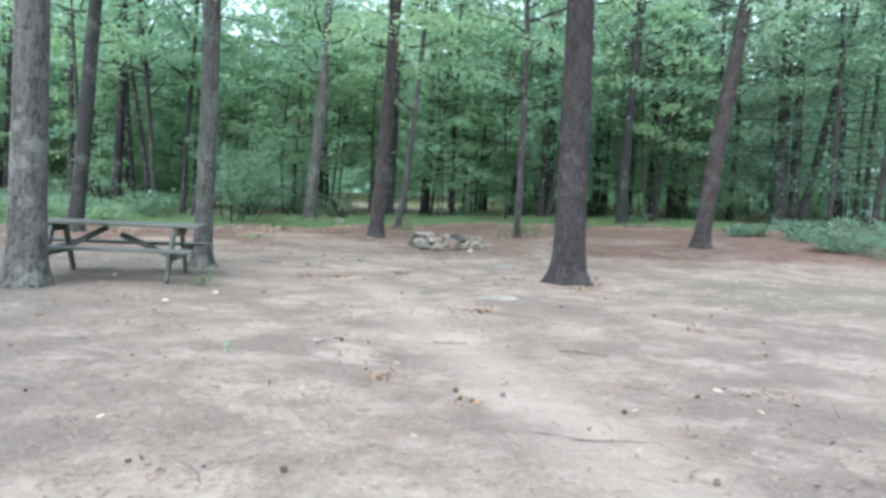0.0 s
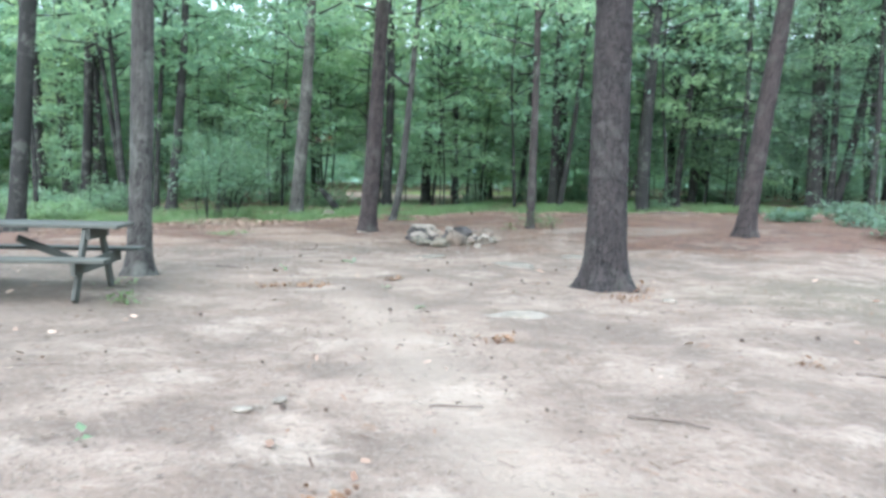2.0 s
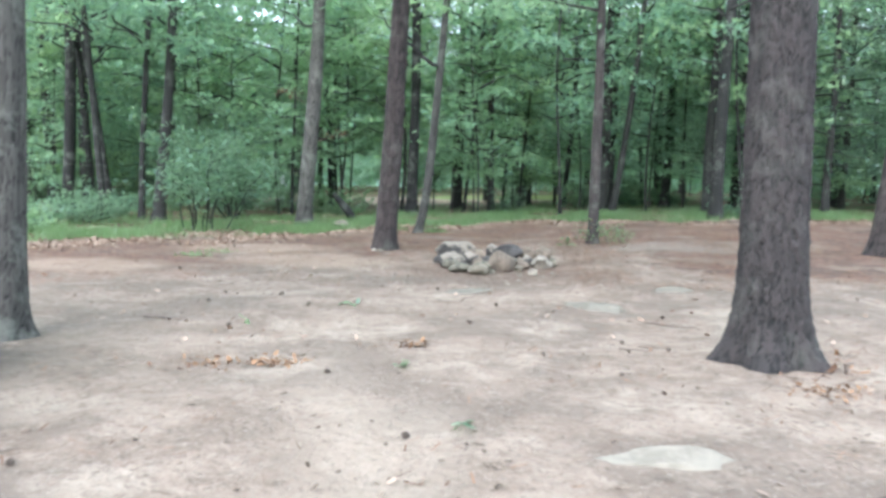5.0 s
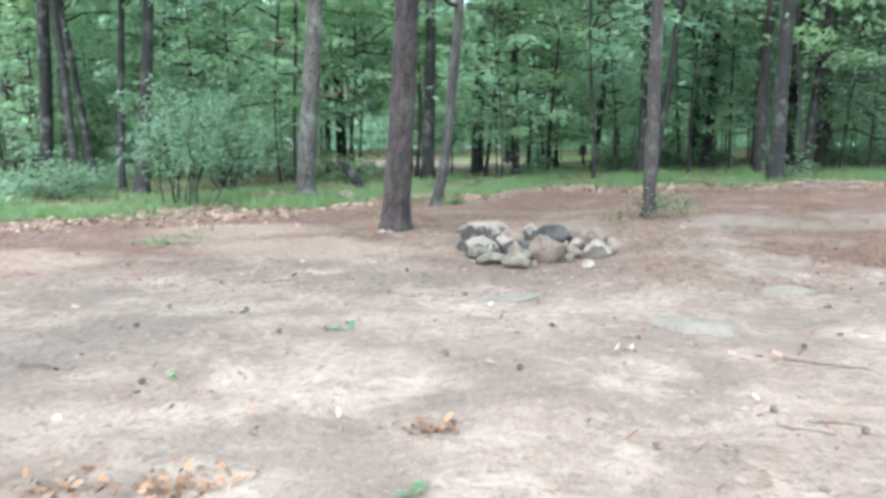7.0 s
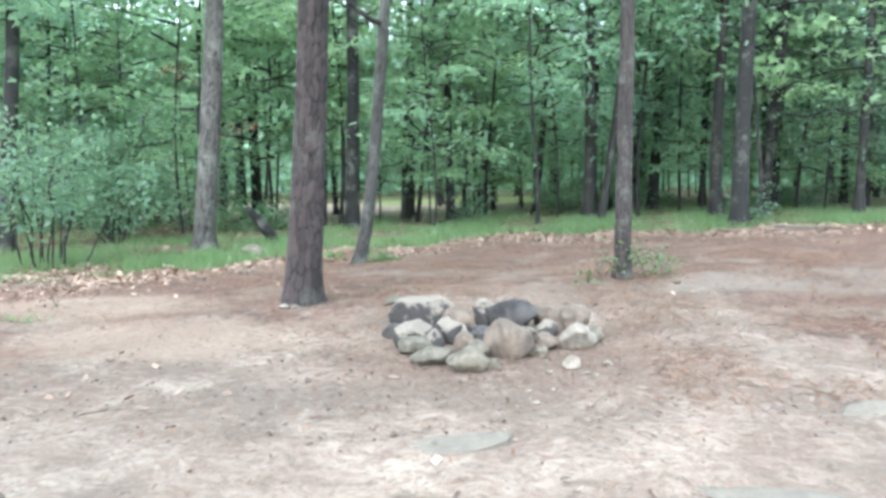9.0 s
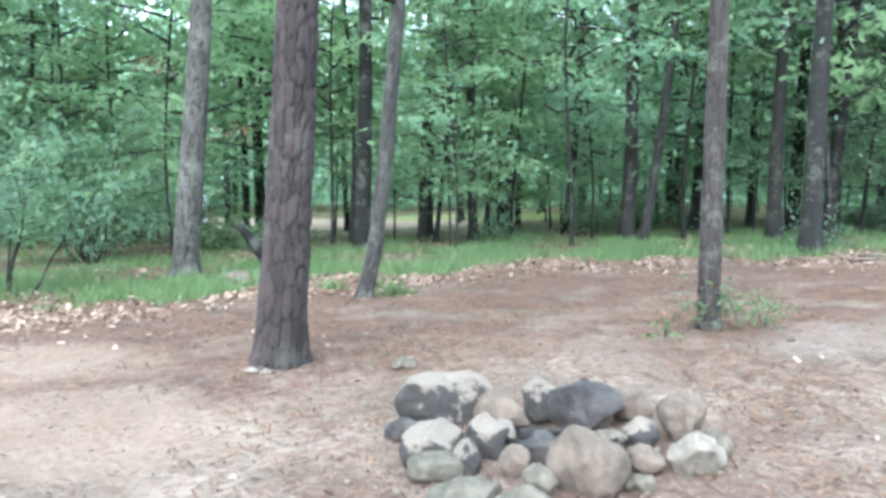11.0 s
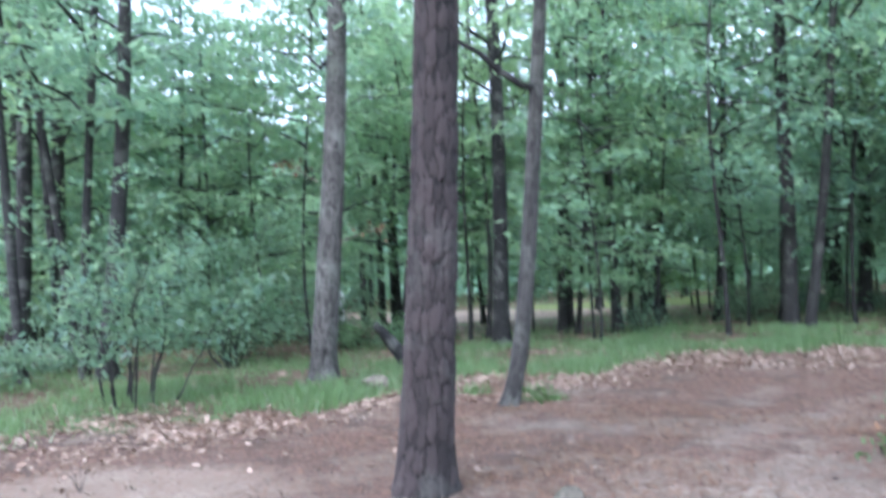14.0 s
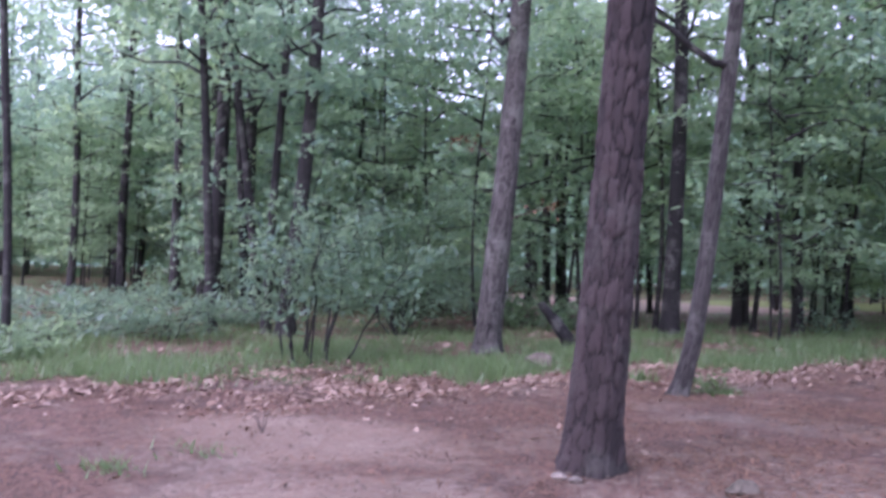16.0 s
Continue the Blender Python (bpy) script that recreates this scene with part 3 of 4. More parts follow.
WOOD_RIGHT = [
    (6.85, 32, 0.41, 0.037), (9.1, 36, 0.33, 0.067), (10.6, 38.9, 0.36, 0.03), (7.5, 41.6, 0.38, 0.033), (9, 49.9, 0.33, 0.011), (10, 52.3, 0.4, -0.01),
    (7.6, 35.6, 0.36, 0), (9.7, 39.5, 0.37, 0.013), (12.5, 43.1, 0.36, -0.047), (14.4, 35.4, 0.62, -0.04), (14.85, 35, 0.3, -0.02), (15.4, 35.8, 0.4, 0.2),
    (20.5, 38, 0.4, 0.05), (22, 46, 0.45, -0.02), (17.5, 33.5, 0.28, 0.06), (26, 52, 0.4, 0), (29, 47, 0.4, 0.03), (24.5, 58, 0.4, 0),
    (19, 52, 0.4, 0.02), (32, 56, 0.4, 0),
]
for i, (x, y, d, lean) in enumerate(WOOD_LEFT + WOOD_MIDDLE + WOOD_RIGHT):
    bark = (M_DARK, M_OAK, M_DARK)[i % 3]
    label = "tall straight forest tree with dark bark" if bark is M_DARK else "tall forest tree with grey lichened bark"
    if d < 0.26:
        label = "slender young forest tree with a thin trunk"
    tree("forest_tree", x, y, d, (lean, 0.0), 13 + (i * 7 % 5), bark, (AIRY if x < -8 else TALL)[i % 3], label, seed=100 + i, turn=i * 67.0, seg=14, rings=26, flare=1.35)


def sapling_row():
    rng = np.random.default_rng(77)
    made = []
    for i, (limbs, foliage) in enumerate(YOUNG):
        ob = new("sapling")
        mesh, top = trunk_mesh(0.07, 6.0 + 0.5 * i, (0.0, 0.0), M_DARK, rng, seg=7, rings=9, flare=1.2, bend=0.2)
        part("stem", mesh, ob)
        part("branchwork", limbs, ob)["kind"] = "stuff"
        part("crown", foliage, ob)["kind"] = "stuff"
        tagged(ob, "leafy understory sapling with a thin stem", "sapling", group="understory saplings")
        made.append(ob)
    tries = 0
    spots = [(11.6, 37.5), (8.2, 38.5)]
    while len(spots) < 100 and tries < 9000:
        tries += 1
        y = rng.uniform(26, 62)
        x = rng.uniform(-0.6, 0.55) * y + 0.5
        if y < edge_y(x) + (10.0 if rng.uniform() < 0.85 else 4.0) or (abs(x + 5) < 8 and 43 < y < 58) or (x > 8 and y < 45) or (abs(x + 6.5) < 4.5 and y < 37):
            continue
        if any(math.hypot(x - a, y - b) < 1.8 for a, b in spots):
            continue
        spots.append((x, y))
    for i, (x, y) in enumerate(spots):
        m = pose(x, y, float(ground_z(x, y)), 0, 0, rng.uniform(0, 360))
        s = rng.uniform(0.75, 1.25)
        src = made[i % len(made)]
        if i < len(made):
            ob = src
            ob.matrix_basis = m
        else:
            ob = copy_thing(src, m)
        ob.scale = (s, s, s)


sapling_row()


def pole_trees():
    """Thin straight trees whose leaves begin above head height."""
    rng = np.random.default_rng(91)
    made, spots, tries = [], [], 0
    for i in range(4):
        ob = new("pole_tree")
        mesh, top = trunk_mesh((0.10, 0.13, 0.16, 0.12)[i], 11, (0.02 * (i - 1.5), 0.0), M_DARK, rng, seg=8, rings=14, flare=1.25, bend=0.3)
        part("trunk", mesh, ob)
        limbs, foliage = YOUNG[i]
        for nm, me in (("branchwork", limbs), ("crown", foliage)):
            c = part(nm, me, ob)
            c["kind"] = "stuff"
            c.location = (0.09 * (i - 1.5), 0, 3.6)
        tagged(ob, "thin dark pole-sized tree with high leaves", "tree", group="pole trees in the wood")
        made.append(ob)
    while len(spots) < 30 and tries < 5000:
        tries += 1
        y = rng.uniform(29, 50)
        x = rng.uniform(-0.6, 0.5) * y
        if y < edge_y(x) + 2.0 or any(math.hypot(x - a, y - b) < 1.3 for a, b in spots):
            continue
        spots.append((x, y))
    spots = [p for i, p in enumerate(spots) if i < 4 or p[0] > -9]
    for i, (x, y) in enumerate(spots):
        m = pose(x, y, float(ground_z(x, y)), 0, 0, rng.uniform(0, 360))
        if i < 4:
            ob = made[i]
            ob.matrix_basis = m
        else:
            ob = copy_thing(made[i % 4], m)
        k = rng.uniform(0.85, 1.25)
        ob.scale = (k, k, k)


pole_trees()


def edge_growth():
    """Young trees just inside the wood, bare below and with flat leaf sprays from head height up."""
    rng = np.random.default_rng(57)
    made = []
    for i in range(3):
        ob = new("young_tree")
        mesh, top = trunk_mesh((0.07, 0.09, 0.11)[i], 8.5, (0.03 * (i - 1), 0.0), M_DARK, rng, seg=7, rings=12, flare=1.2, bend=0.45)
        part("trunk", mesh, ob)
        limbs, foliage = crown_pair(80 + i, 1.7 + 0.5 * i, 8.2, 2.3, 20, 105, 0.19, M_LEAF, M_DARK, 0.22, 0.3, 0.03)
        part("branchwork", limbs, ob)["kind"] = "stuff"
        part("crown", foliage, ob)["kind"] = "stuff"
        made.append(tagged(ob, "slender young tree with flat sprays of leaves", "tree", group="young trees inside the wood"))
    spots = [(-7.0, 35.2), (-5.4, 38.0), (-3.4, 37.0), (-0.2, 35.0), (1.4, 38.6), (2.6, 35.4), (3.6, 38.2), (5.9, 37.4), (8.3, 34.2), (6.6, 40.2), (-8.8, 37.0), (-12.0, 39.6), (-15.8, 41.2),
             (-19.6, 42.4), (-10.4, 39.2), (-3.0, 40.6), (0.8, 41.4), (-22.0, 40.6), (-13.0, 40.4), (-17.0, 41.4)]
    for i, (x, y) in enumerate(spots):
        m = pose(x, y, float(ground_z(x, y)), 0, 0, rng.uniform(0, 360))
        ob = made[i] if i < 3 else copy_thing(made[i % 3], m)
        ob.matrix_basis = m
        k = rng.uniform(0.85, 1.2)
        ob.scale = (k, k, k)


edge_growth()


def hemlocks():
    """Dense dark evergreens with drooping flat sprays."""
    rng = np.random.default_rng(17)
    kinds = [crown_pair(60 + i, 1.5 + 0.5 * i, 12.0 + i, 2.6, 42, 190, 0.13, M_HEMLOCK, M_DARK, -0.04, 0.27, 0.04) for i in range(2)]
    for k, (x, y) in enumerate([(11.2, 34.8), (13.2, 38.2), (16.8, 40.0), (9.4, 42.0), (18.6, 36.4), (12.8, 45.0), (22.5, 41.0), (26.5, 46.0), (18.5, 47.0), (24.0, 36.0), (15.6, 33.4), (21.0, 32.6), (10.6, 38.8), (14.8, 42.6)]):
        root = new("hemlock_tree")
        root.matrix_basis = pose(x, y, float(ground_z(x, y)), 0, 0, k * 77.0)
        mesh, top = trunk_mesh(0.26, 13.5, (0.0, 0.0), M_DARK, rng, seg=12, rings=16, flare=1.3)
        part("trunk", mesh, root)
        for nm, me in zip(("branchwork", "crown"), kinds[k % 2]):
            part(nm, me, root)["kind"] = "stuff"
        tagged(root, "dense dark evergreen with drooping flat sprays", "tree", group="dark evergreens")


hemlocks()


def left_saplings():
    """Young growth on the open side of the wood."""
    rng = np.random.default_rng(19)
    for k in range(24):
        x, y = rng.uniform(-42, -17), rng.uniform(40, 54)
        limbs, foliage = YOUNG[k % 4]
        root = new("sapling")
        root.matrix_basis = pose(x, y, float(ground_z(x, y)), 0, 0, k * 51.0)
        mesh, top = trunk_mesh(0.08, 6.5, (0.0, 0.0), M_DARK, rng, seg=7, rings=9, flare=1.2, bend=0.2)
        part("stem", mesh, root)
        for nm, me in (("branchwork", limbs), ("crown", foliage)):
            part(nm, me, root)["kind"] = "stuff"
        tagged(root, "leafy understory sapling with a thin stem", "sapling", group="understory saplings")


left_saplings()


def far_wood():
    """Unpickable woods all round, past the trees that can be told apart."""
    rng = np.random.default_rng(8)
    n = 175000
    front = rng.uniform(0, 1, n) < 0.62
    ang = np.where(front, rng.uniform(-1.2, 0.75, n), rng.uniform(0, 2 * math.pi, n))
    r = rng.uniform(44, 76, n)
    # foliage hangs in clumps, thick below and open towards the tops
    cx, cy = r * np.sin(ang), 22 + r * np.cos(ang)
    clump = np.sin(cx * 0.9 + 0.4 * cy) * np.sin(cy * 0.7 - 0.3 * cx) + 0.7 * np.sin(cx * 2.1) * np.sin(cy * 1.9 + 1)
    z = np.where(rng.uniform(0, 1, n) < 0.87, rng.uniform(0.6, 11.5, n), rng.uniform(10, 18, n) + 1.2 * clump)
    keep = rng.uniform(0, 1, n) < 0.65 + 0.45 * clump * np.sin(z * 1.3 + cx)
    keep &= front | (rng.uniform(0, 1, n) < 0.5)
    keep &= ~((np.abs(cx + 4) < 11) & (cy < 60) & (z < 2.2))
    p = np.stack([cx, cy, z], -1)[keep]
    v, f = leaves(p, 0.6, rng, 0.7, 0.7)
    tagged(new("far_woods", mesh_of("far_woods", v, f, M_LEAF_FAR, False)), "distant green woods closing the view", "woods", kind="stuff")
    trunks = []
    for i in range(60):
        a, rr = rng.uniform(0, 2 * math.pi), rng.uniform(42, 72)
        x, y = rr * math.sin(a), 22 + rr * math.cos(a)
        if abs(x) < 14 and 44 < y < 58:
            continue
        h = rng.uniform(10, 16)
        le = rng.normal(0, 0.03)
        trunks.append(tube([(x, y, -0.2), (x + le * h * 0.5, y, h * 0.5), (x + le * h, y, h)], [0.2, 0.15, 0.06], 6))
    v, f = join(trunks)
    tagged(new("far_trunks", mesh_of("far_trunks", v, f, M_DARK)), "far dark trunks of the surrounding woods", "woods", kind="stuff")


far_wood()


def backdrop():
    """A green ring behind the last trees, haze painted in as glow, with an uneven top."""
    n = Nodes("glowing_woods_ring", 1.0)
    p = n.coords()
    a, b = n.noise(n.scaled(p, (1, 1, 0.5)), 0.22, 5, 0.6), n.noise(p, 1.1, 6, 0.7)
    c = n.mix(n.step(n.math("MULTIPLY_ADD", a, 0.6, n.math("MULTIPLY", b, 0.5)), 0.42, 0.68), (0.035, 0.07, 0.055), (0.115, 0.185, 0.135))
    # Emission is added so gaps between the trunks read as bright haze.
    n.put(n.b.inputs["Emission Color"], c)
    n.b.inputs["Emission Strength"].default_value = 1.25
    m = n.done(c)
    k = 720
    ang = np.linspace(0, 2 * math.pi, k, endpoint=False)
    rng = np.random.default_rng(31)
    top = 18.5 + 2.0 * np.sin(ang * 23) + 1.5 * np.sin(ang * 51 + 1) + rng.normal(0, 0.9, k)
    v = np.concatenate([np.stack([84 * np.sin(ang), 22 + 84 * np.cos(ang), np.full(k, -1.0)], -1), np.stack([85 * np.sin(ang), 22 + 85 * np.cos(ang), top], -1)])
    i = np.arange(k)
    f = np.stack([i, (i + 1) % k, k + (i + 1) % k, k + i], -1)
    tagged(new("backdrop", mesh_of("backdrop", v, f, m)), "green backdrop ring of distant woods with painted, glowing haze", "backdrop", kind="structure")


backdrop()


# ---- picnic table ----
def box_mesh(name, size, material, bevel=0.006):
    bm = bmesh.new()
    bmesh.ops.create_cube(bm, size=1.0)
    bmesh.ops.scale(bm, vec=size, verts=bm.verts)
    bmesh.ops.bevel(bm, geom=bm.edges[:], offset=bevel, segments=1, affect="EDGES")
    me = bpy.data.meshes.new(name)
    bm.to_mesh(me)
    bm.free()
    me.materials.append(material)
    return me


def bar_between(name, a, b, w, t, material, parent, label=""):
    """A squared timber from a to b, w wide across and t thick along the table."""
    a, b = Vector(a), Vector(b)
    me = box_mesh(name, ((b - a).length, t, w), material)
    ob = part(name, me, parent, label)
    ob.matrix_local = Matrix.Translation((a + b) / 2) @ (b - a).to_track_quat("X", "Z").to_matrix().to_4x4()
    return ob


def picnic_table(x, y, turn, length=2.45):
    root = new("picnic_table")
    root.matrix_basis = pose(x, y, float(ground_z(x, y)) + 0.02, 0, 0, turn)
    plank = box_mesh("plank", (length, 0.138, 0.042), M_WOOD)
    for i in range(5):
        part("tabletop_plank", plank, root).location = (0, (i - 2) * 0.145, 0.765)
    for s in (-1, 1):
        for k in (0, 1):
            part("bench_plank", plank, root).location = (0, s * (0.62 + 0.145 * k), 0.43)
    for e in (-1, 1):
        ex = e * (length / 2 - 0.36)
        for s in (-1, 1):
            bar_between("leg", (ex, s * 0.66, -0.03), (ex, s * 0.25, 0.742), 0.13, 0.045, M_WOOD, root)
        bar_between("bench_beam", (ex + e * 0.047, -0.83, 0.34), (ex + e * 0.047, 0.83, 0.34), 0.135, 0.045, M_WOOD, root)
        bar_between("top_beam", (ex + e * 0.047, -0.34, 0.68), (ex + e * 0.047, 0.34, 0.68), 0.125, 0.045, M_WOOD, root)
        if e < 0:
            bar_between("brace", (ex + 0.04, 0, 0.34), (-0.16, 0, 0.70), 0.085, 0.045, M_WOOD, root)
        else:
            bar_between("brace", (ex - 0.02, 0, 0.27), (0.03, 0, 0.60), 0.085, 0.045, M_WOOD, root, "loose brace hanging below the tabletop")
    return tagged(root, "weathered grey-green wooden picnic table with attached benches", "picnic table")


picnic_table(-4.9, 12.25, 6)


# ---- shrubs and undergrowth ----
def shrub(name, x, y, height, reach, stems, per, size, seed, label, category="shrub", group="", foot=0.12, clear=0.12, foliage=M_SHRUB):
    """Thin stems that fan out from the foot, each with side twigs that hold loose flat sprays of leaves."""
    rng = np.random.default_rng(seed)
    root = new(name)
    root.location = (x, y, float(ground_z(x, y)))
    spots, twigs = [], []
    for i in range(stems):
        az = 2 * math.pi * i / stems + rng.normal(0, 0.35)
        out = reach * rng.uniform(0.15, 0.75)
        h = height * rng.uniform(0.5, 1.0)
        way = np.array([math.cos(az), math.sin(az), 0])
        u = np.linspace(0, 1, 7)[:, None]
        path = foot * rng.uniform(0.5, 1.4) * way + (0, 0, -0.08) + u * np.array([0, 0, h]) + u ** 1.2 * out * way
        path[1:] += rng.normal(0, 0.018 * height, (6, 3))
        v, f = tube(path, np.linspace(0.0055 * height + 0.004, 0.003, 7), 6)
        part("stem", mesh_of("stem", v, f, M_DARK), root)
        sprays = 9
        for j in range(sprays):
            k = (clear + (1 - clear) * (j + rng.uniform(0, 1)) / sprays) * 6
            a = min(5, int(k))
            c = path[a] + (path[a + 1] - path[a]) * (k - a)
            b = az + rng.normal(0, 1.3)
            length = reach * rng.uniform(0.25, 0.62) * (1.15 - 0.5 * k / 6)
            tip = c + length * np.array([math.cos(b), math.sin(b), rng.uniform(-0.05, 0.45)])
            twigs.append(tube([c, (c + tip) / 2 + (0, 0, 0.04 * length), tip], [0.006, 0.005, 0.003], 4))
            n = max(4, int(per / sprays / stems * rng.uniform(0.4, 1.6)))
            along = rng.uniform(0.25, 1.15, (n, 1))
            spots.append(c + (tip - c) * along + rng.normal(0, 1, (n, 3)) * (0.3 * length, 0.3 * length, 0.035 * height))
    v, f = join(twigs)
    part("twigwork", mesh_of("twigwork", v, f, M_DARK), root)["kind"] = "stuff"
    p = np.concatenate(spots)
    p[:, 2] = np.maximum(p[:, 2], 0.05)
    v, f = leaves(p, size, rng)
    part("foliage", mesh_of("foliage", v, f, foliage, False), root)["kind"] = "stuff"
    return tagged(root, label, category, group)


shrub("shrub", -6.95, 27.05, 3.0, 1.5, 11, 2300, 0.115, 1, "tall loose shrub with many thin fanned stems", foot=0.4, clear=0.36)
shrub("shrub", -7.6, 32.0, 3.5, 2.2, 9, 5200, 0.125, 2, "spreading shrub with forked dark stems in the grass", clear=0.25)
shrub("shrub", -10.4, 28.2, 1.0, 1.3, 8, 1700, 0.09, 3, "waist-high leafy shrub at the wood's edge")
shrub("shrub", 7.6, 33.4, 1.1, 0.9, 6, 420, 0.10, 4, "small sparse shrub beside a tree")
shrub("shrub", 0.9, 37.2, 1.0, 0.8, 5, 300, 0.10, 5, "small sparse shrub in the undergrowth")
for k, (x, y, h, r) in enumerate([(10.6, 21.6, 0.9, 1.2), (11.9, 20.3, 0.8, 1.3), (12.4, 23.0, 1.1, 1.5), (11.0, 24.4, 1.0, 1.3), (13.8, 21.4, 1.0, 1.5), (13.6, 25.2, 1.2, 1.6), (9.9, 26.6, 0.6, 0.9), (15.6, 23.4, 1.3, 1.6), (12.0, 27.4, 0.8, 1.2)]):
    shrub("low_shrub", x, y, 0.8 * h, r, 8, 1000, 0.11, 30 + k, "low heap of leafy brush beside the red needle bed", "shrub", "low brush at the site's edge", foliage=M_HEMLOCK)
for k, (x, y) in enumerate([(-10.6, 25.0), (-12.4, 24.2), (-13.6, 26.2), (-11.8, 27.6), (-15.2, 24.8), (-15.6, 28.2), (-17.6, 27.0), (-18.6, 30.4), (-13.9, 30.8), (-16.4, 32.4), (-20.5, 33.0), (-11.2, 31.4)]):
    shrub("low_shrub", x, y, 0.7, 1.5, 8, 1300, 0.11, 60 + k, "knee-high green undergrowth shrub in the wood", "shrub", "low undergrowth")


rng = np.random.default_rng(71)
for k in range(64):
    y = rng.uniform(34, 47)
    x = rng.uniform(-0.5, 0.45) * y
    if abs(x + 5) < 6 and y > 40 or y < edge_y(x) + 2.5 or (x > -3 and y < 39):
        continue
    h = rng.uniform(0.8, 2.3)
    shrub("low_shrub", x, y, h, 0.5 + 0.5 * h, 6, int(330 + 260 * h), 0.14, 300 + k, "leafy young growth on the forest floor", "shrub", "young growth in the wood")


def seedling(x, y, h, n, size, seed, label, red=False):
    rng = np.random.default_rng(seed)
    root = new("seedling")
    root.location = (x, y, float(ground_z(x, y)))
    spots = []
    for i in range(4):
        az = rng.uniform(0, 6.28)
        tip = np.array([math.cos(az) * h * 0.6, math.sin(az) * h * 0.6, h * rng.uniform(0.6, 1.0)])
        v, f = tube(np.array([[0, 0, -0.03], tip * 0.5 + (0, 0, 0.04), tip]), [0.006, 0.005, 0.003], 5)
        part("stem", mesh_of("stem", v, f, M_TWIG), root)
        spots.append(tip * rng.uniform(0.5, 1.05, (n // 4, 1)) + rng.normal(0, 0.09, (n // 4, 3)))
    p = np.concatenate(spots)
    p[:, 2] = np.maximum(p[:, 2], 0.03)
    v, f = leaves(p, size, rng)
    part("foliage", mesh_of("foliage", v, f, M_ORANGE if red else M_SEEDLING, False), root)["kind"] = "stuff"
    tagged(root, label, "plant")


seedling(-4.7, 22.38, 0.2, 16, 0.05, 8, "dry twiggy shoot standing in bare sand", True)
seedling(2.38, 23.5, 0.38, 130, 0.065, 1, "small oak seedling at the foot of a slim tree")
seedling(2.62, 23.6, 0.34, 130, 0.06, 2, "small oak seedling at the foot of a slim tree")
seedling(2.02, 23.47, 0.42, 80, 0.065, 3, "bright green oak shoot growing against a trunk")
seedling(1.76, 23.35, 0.40, 20, 0.06, 4, "wilted seedling with rusty red leaves", True)
seedling(1.55, 23.2, 0.16, 30, 0.07, 5, "low green seedling in the needles")
seedling(-1.15, 26.5, 0.22, 60, 0.08, 6, "low green tuft beside a crooked tree")
seedling(-3.5, 11.85, 0.17, 60, 0.06, 9, "low green tuft beside the picnic table")
seedling(2.6, 13.6, 0.10, 18, 0.07, 7, "dry leaf sprig at the foot of a pine", True)


TUFTS = [(-1.15, 26.55, 0.13, 220), (-4.95, 20.85, 0.13, 80), (-4.7, 21.5, 0.22, 45), (-1.28, 27.2, 0.09, 160), (-2.1, 27.3, 0.13, 90)]


def grass():
    rng = np.random.default_rng(12)
    n = 120000
    x = rng.uniform(-17, 13, n)
    d = rng.gamma(1.6, 2.6, n) - 0.35
    y = edge_y(x) + d + 0.5 * np.sin(2.1 * x) + 0.3 * np.sin(5.3 * x + 1)
    patch = np.sin(1.3 * x + 0.5 * y) * np.sin(0.9 * y - 0.6 * x) + rng.normal(0, 0.45, n)
    keep = patch > 0.18
    x, y = x[keep], y[keep]
    # lone tufts out on the sand
    for cx, cy, wide, many in TUFTS:
        x, y = np.append(x, rng.normal(cx, wide, many)), np.append(y, rng.normal(cy, wide * 0.6, many))
    n = len(x)
    base = np.stack([x, y, ground_z(x, y) - 0.01], -1)
    h = rng.uniform(0.07, 0.24, n) * np.where(y < edge_y(x) - 2, 0.5, 1.0)
    az = rng.uniform(0, 6.28, n)
    side = np.stack([np.cos(az), np.sin(az), np.zeros(n)], -1) * (0.008 + 0.006 * rng.uniform(0, 1, (n, 1)))
    tip = base + np.stack([rng.normal(0, 0.07, n), rng.normal(0, 0.07, n), h], -1)
    v = np.stack([base - side, base + side, tip], 1).reshape(-1, 3)
    me = mesh_of("grass", v, np.arange(3 * n).reshape(-1, 3), M_GRASS, False)
    tagged(new("grass", me), "thin green woodland grass along the site's edge", "grass", kind="stuff")


grass()


def scatter(name, x, y, size, material, seed, label, category, lift=0.012, droop=0.28, narrow=0.55):
    rng = np.random.default_rng(seed)
    p = np.stack([x, y, ground_z(x, y) + lift + rng.uniform(0, 0.02, len(x))], -1)
    v, f = leaves(p, size, rng, droop, narrow)
    tagged(new(name, mesh_of(name, v, f, material, False)), label, category, kind="stuff")


rng = np.random.default_rng(21)
x = rng.uniform(-9, 14, 21000)
y = edge_y(x) + rng.normal(-0.7, 0.9, len(x)) + 0.5 * np.sin(1.7 * x)
keep = np.sin(2.3 * x + 0.9 * y) * np.sin(1.7 * y - 1.1 * x) + rng.normal(0, 0.5, len(x)) > -0.35
x, y = x[keep], y[keep]
scatter("leaf_litter", x, y, 0.078, M_DRY, 22, "band of dry tan oak leaves along the grass", "leaf litter")
x, y = rng.uniform(-14, 14, 12000), rng.uniform(26, 50, 12000)
keep = y > edge_y(x)
scatter("forest_leaf_litter", x[keep], y[keep], 0.11, M_DRY, 23, "dry fallen leaves on the forest floor", "leaf litter")
x, y = rng.uniform(-9, 9, 16000), rng.uniform(1.5, 31, 16000)
keep = (y < edge_y(x)) & (np.sin(1.1 * x + 2.0) * np.sin(0.8 * y + 0.7 * x) + rng.normal(0, 0.4, len(x)) > 0.1)
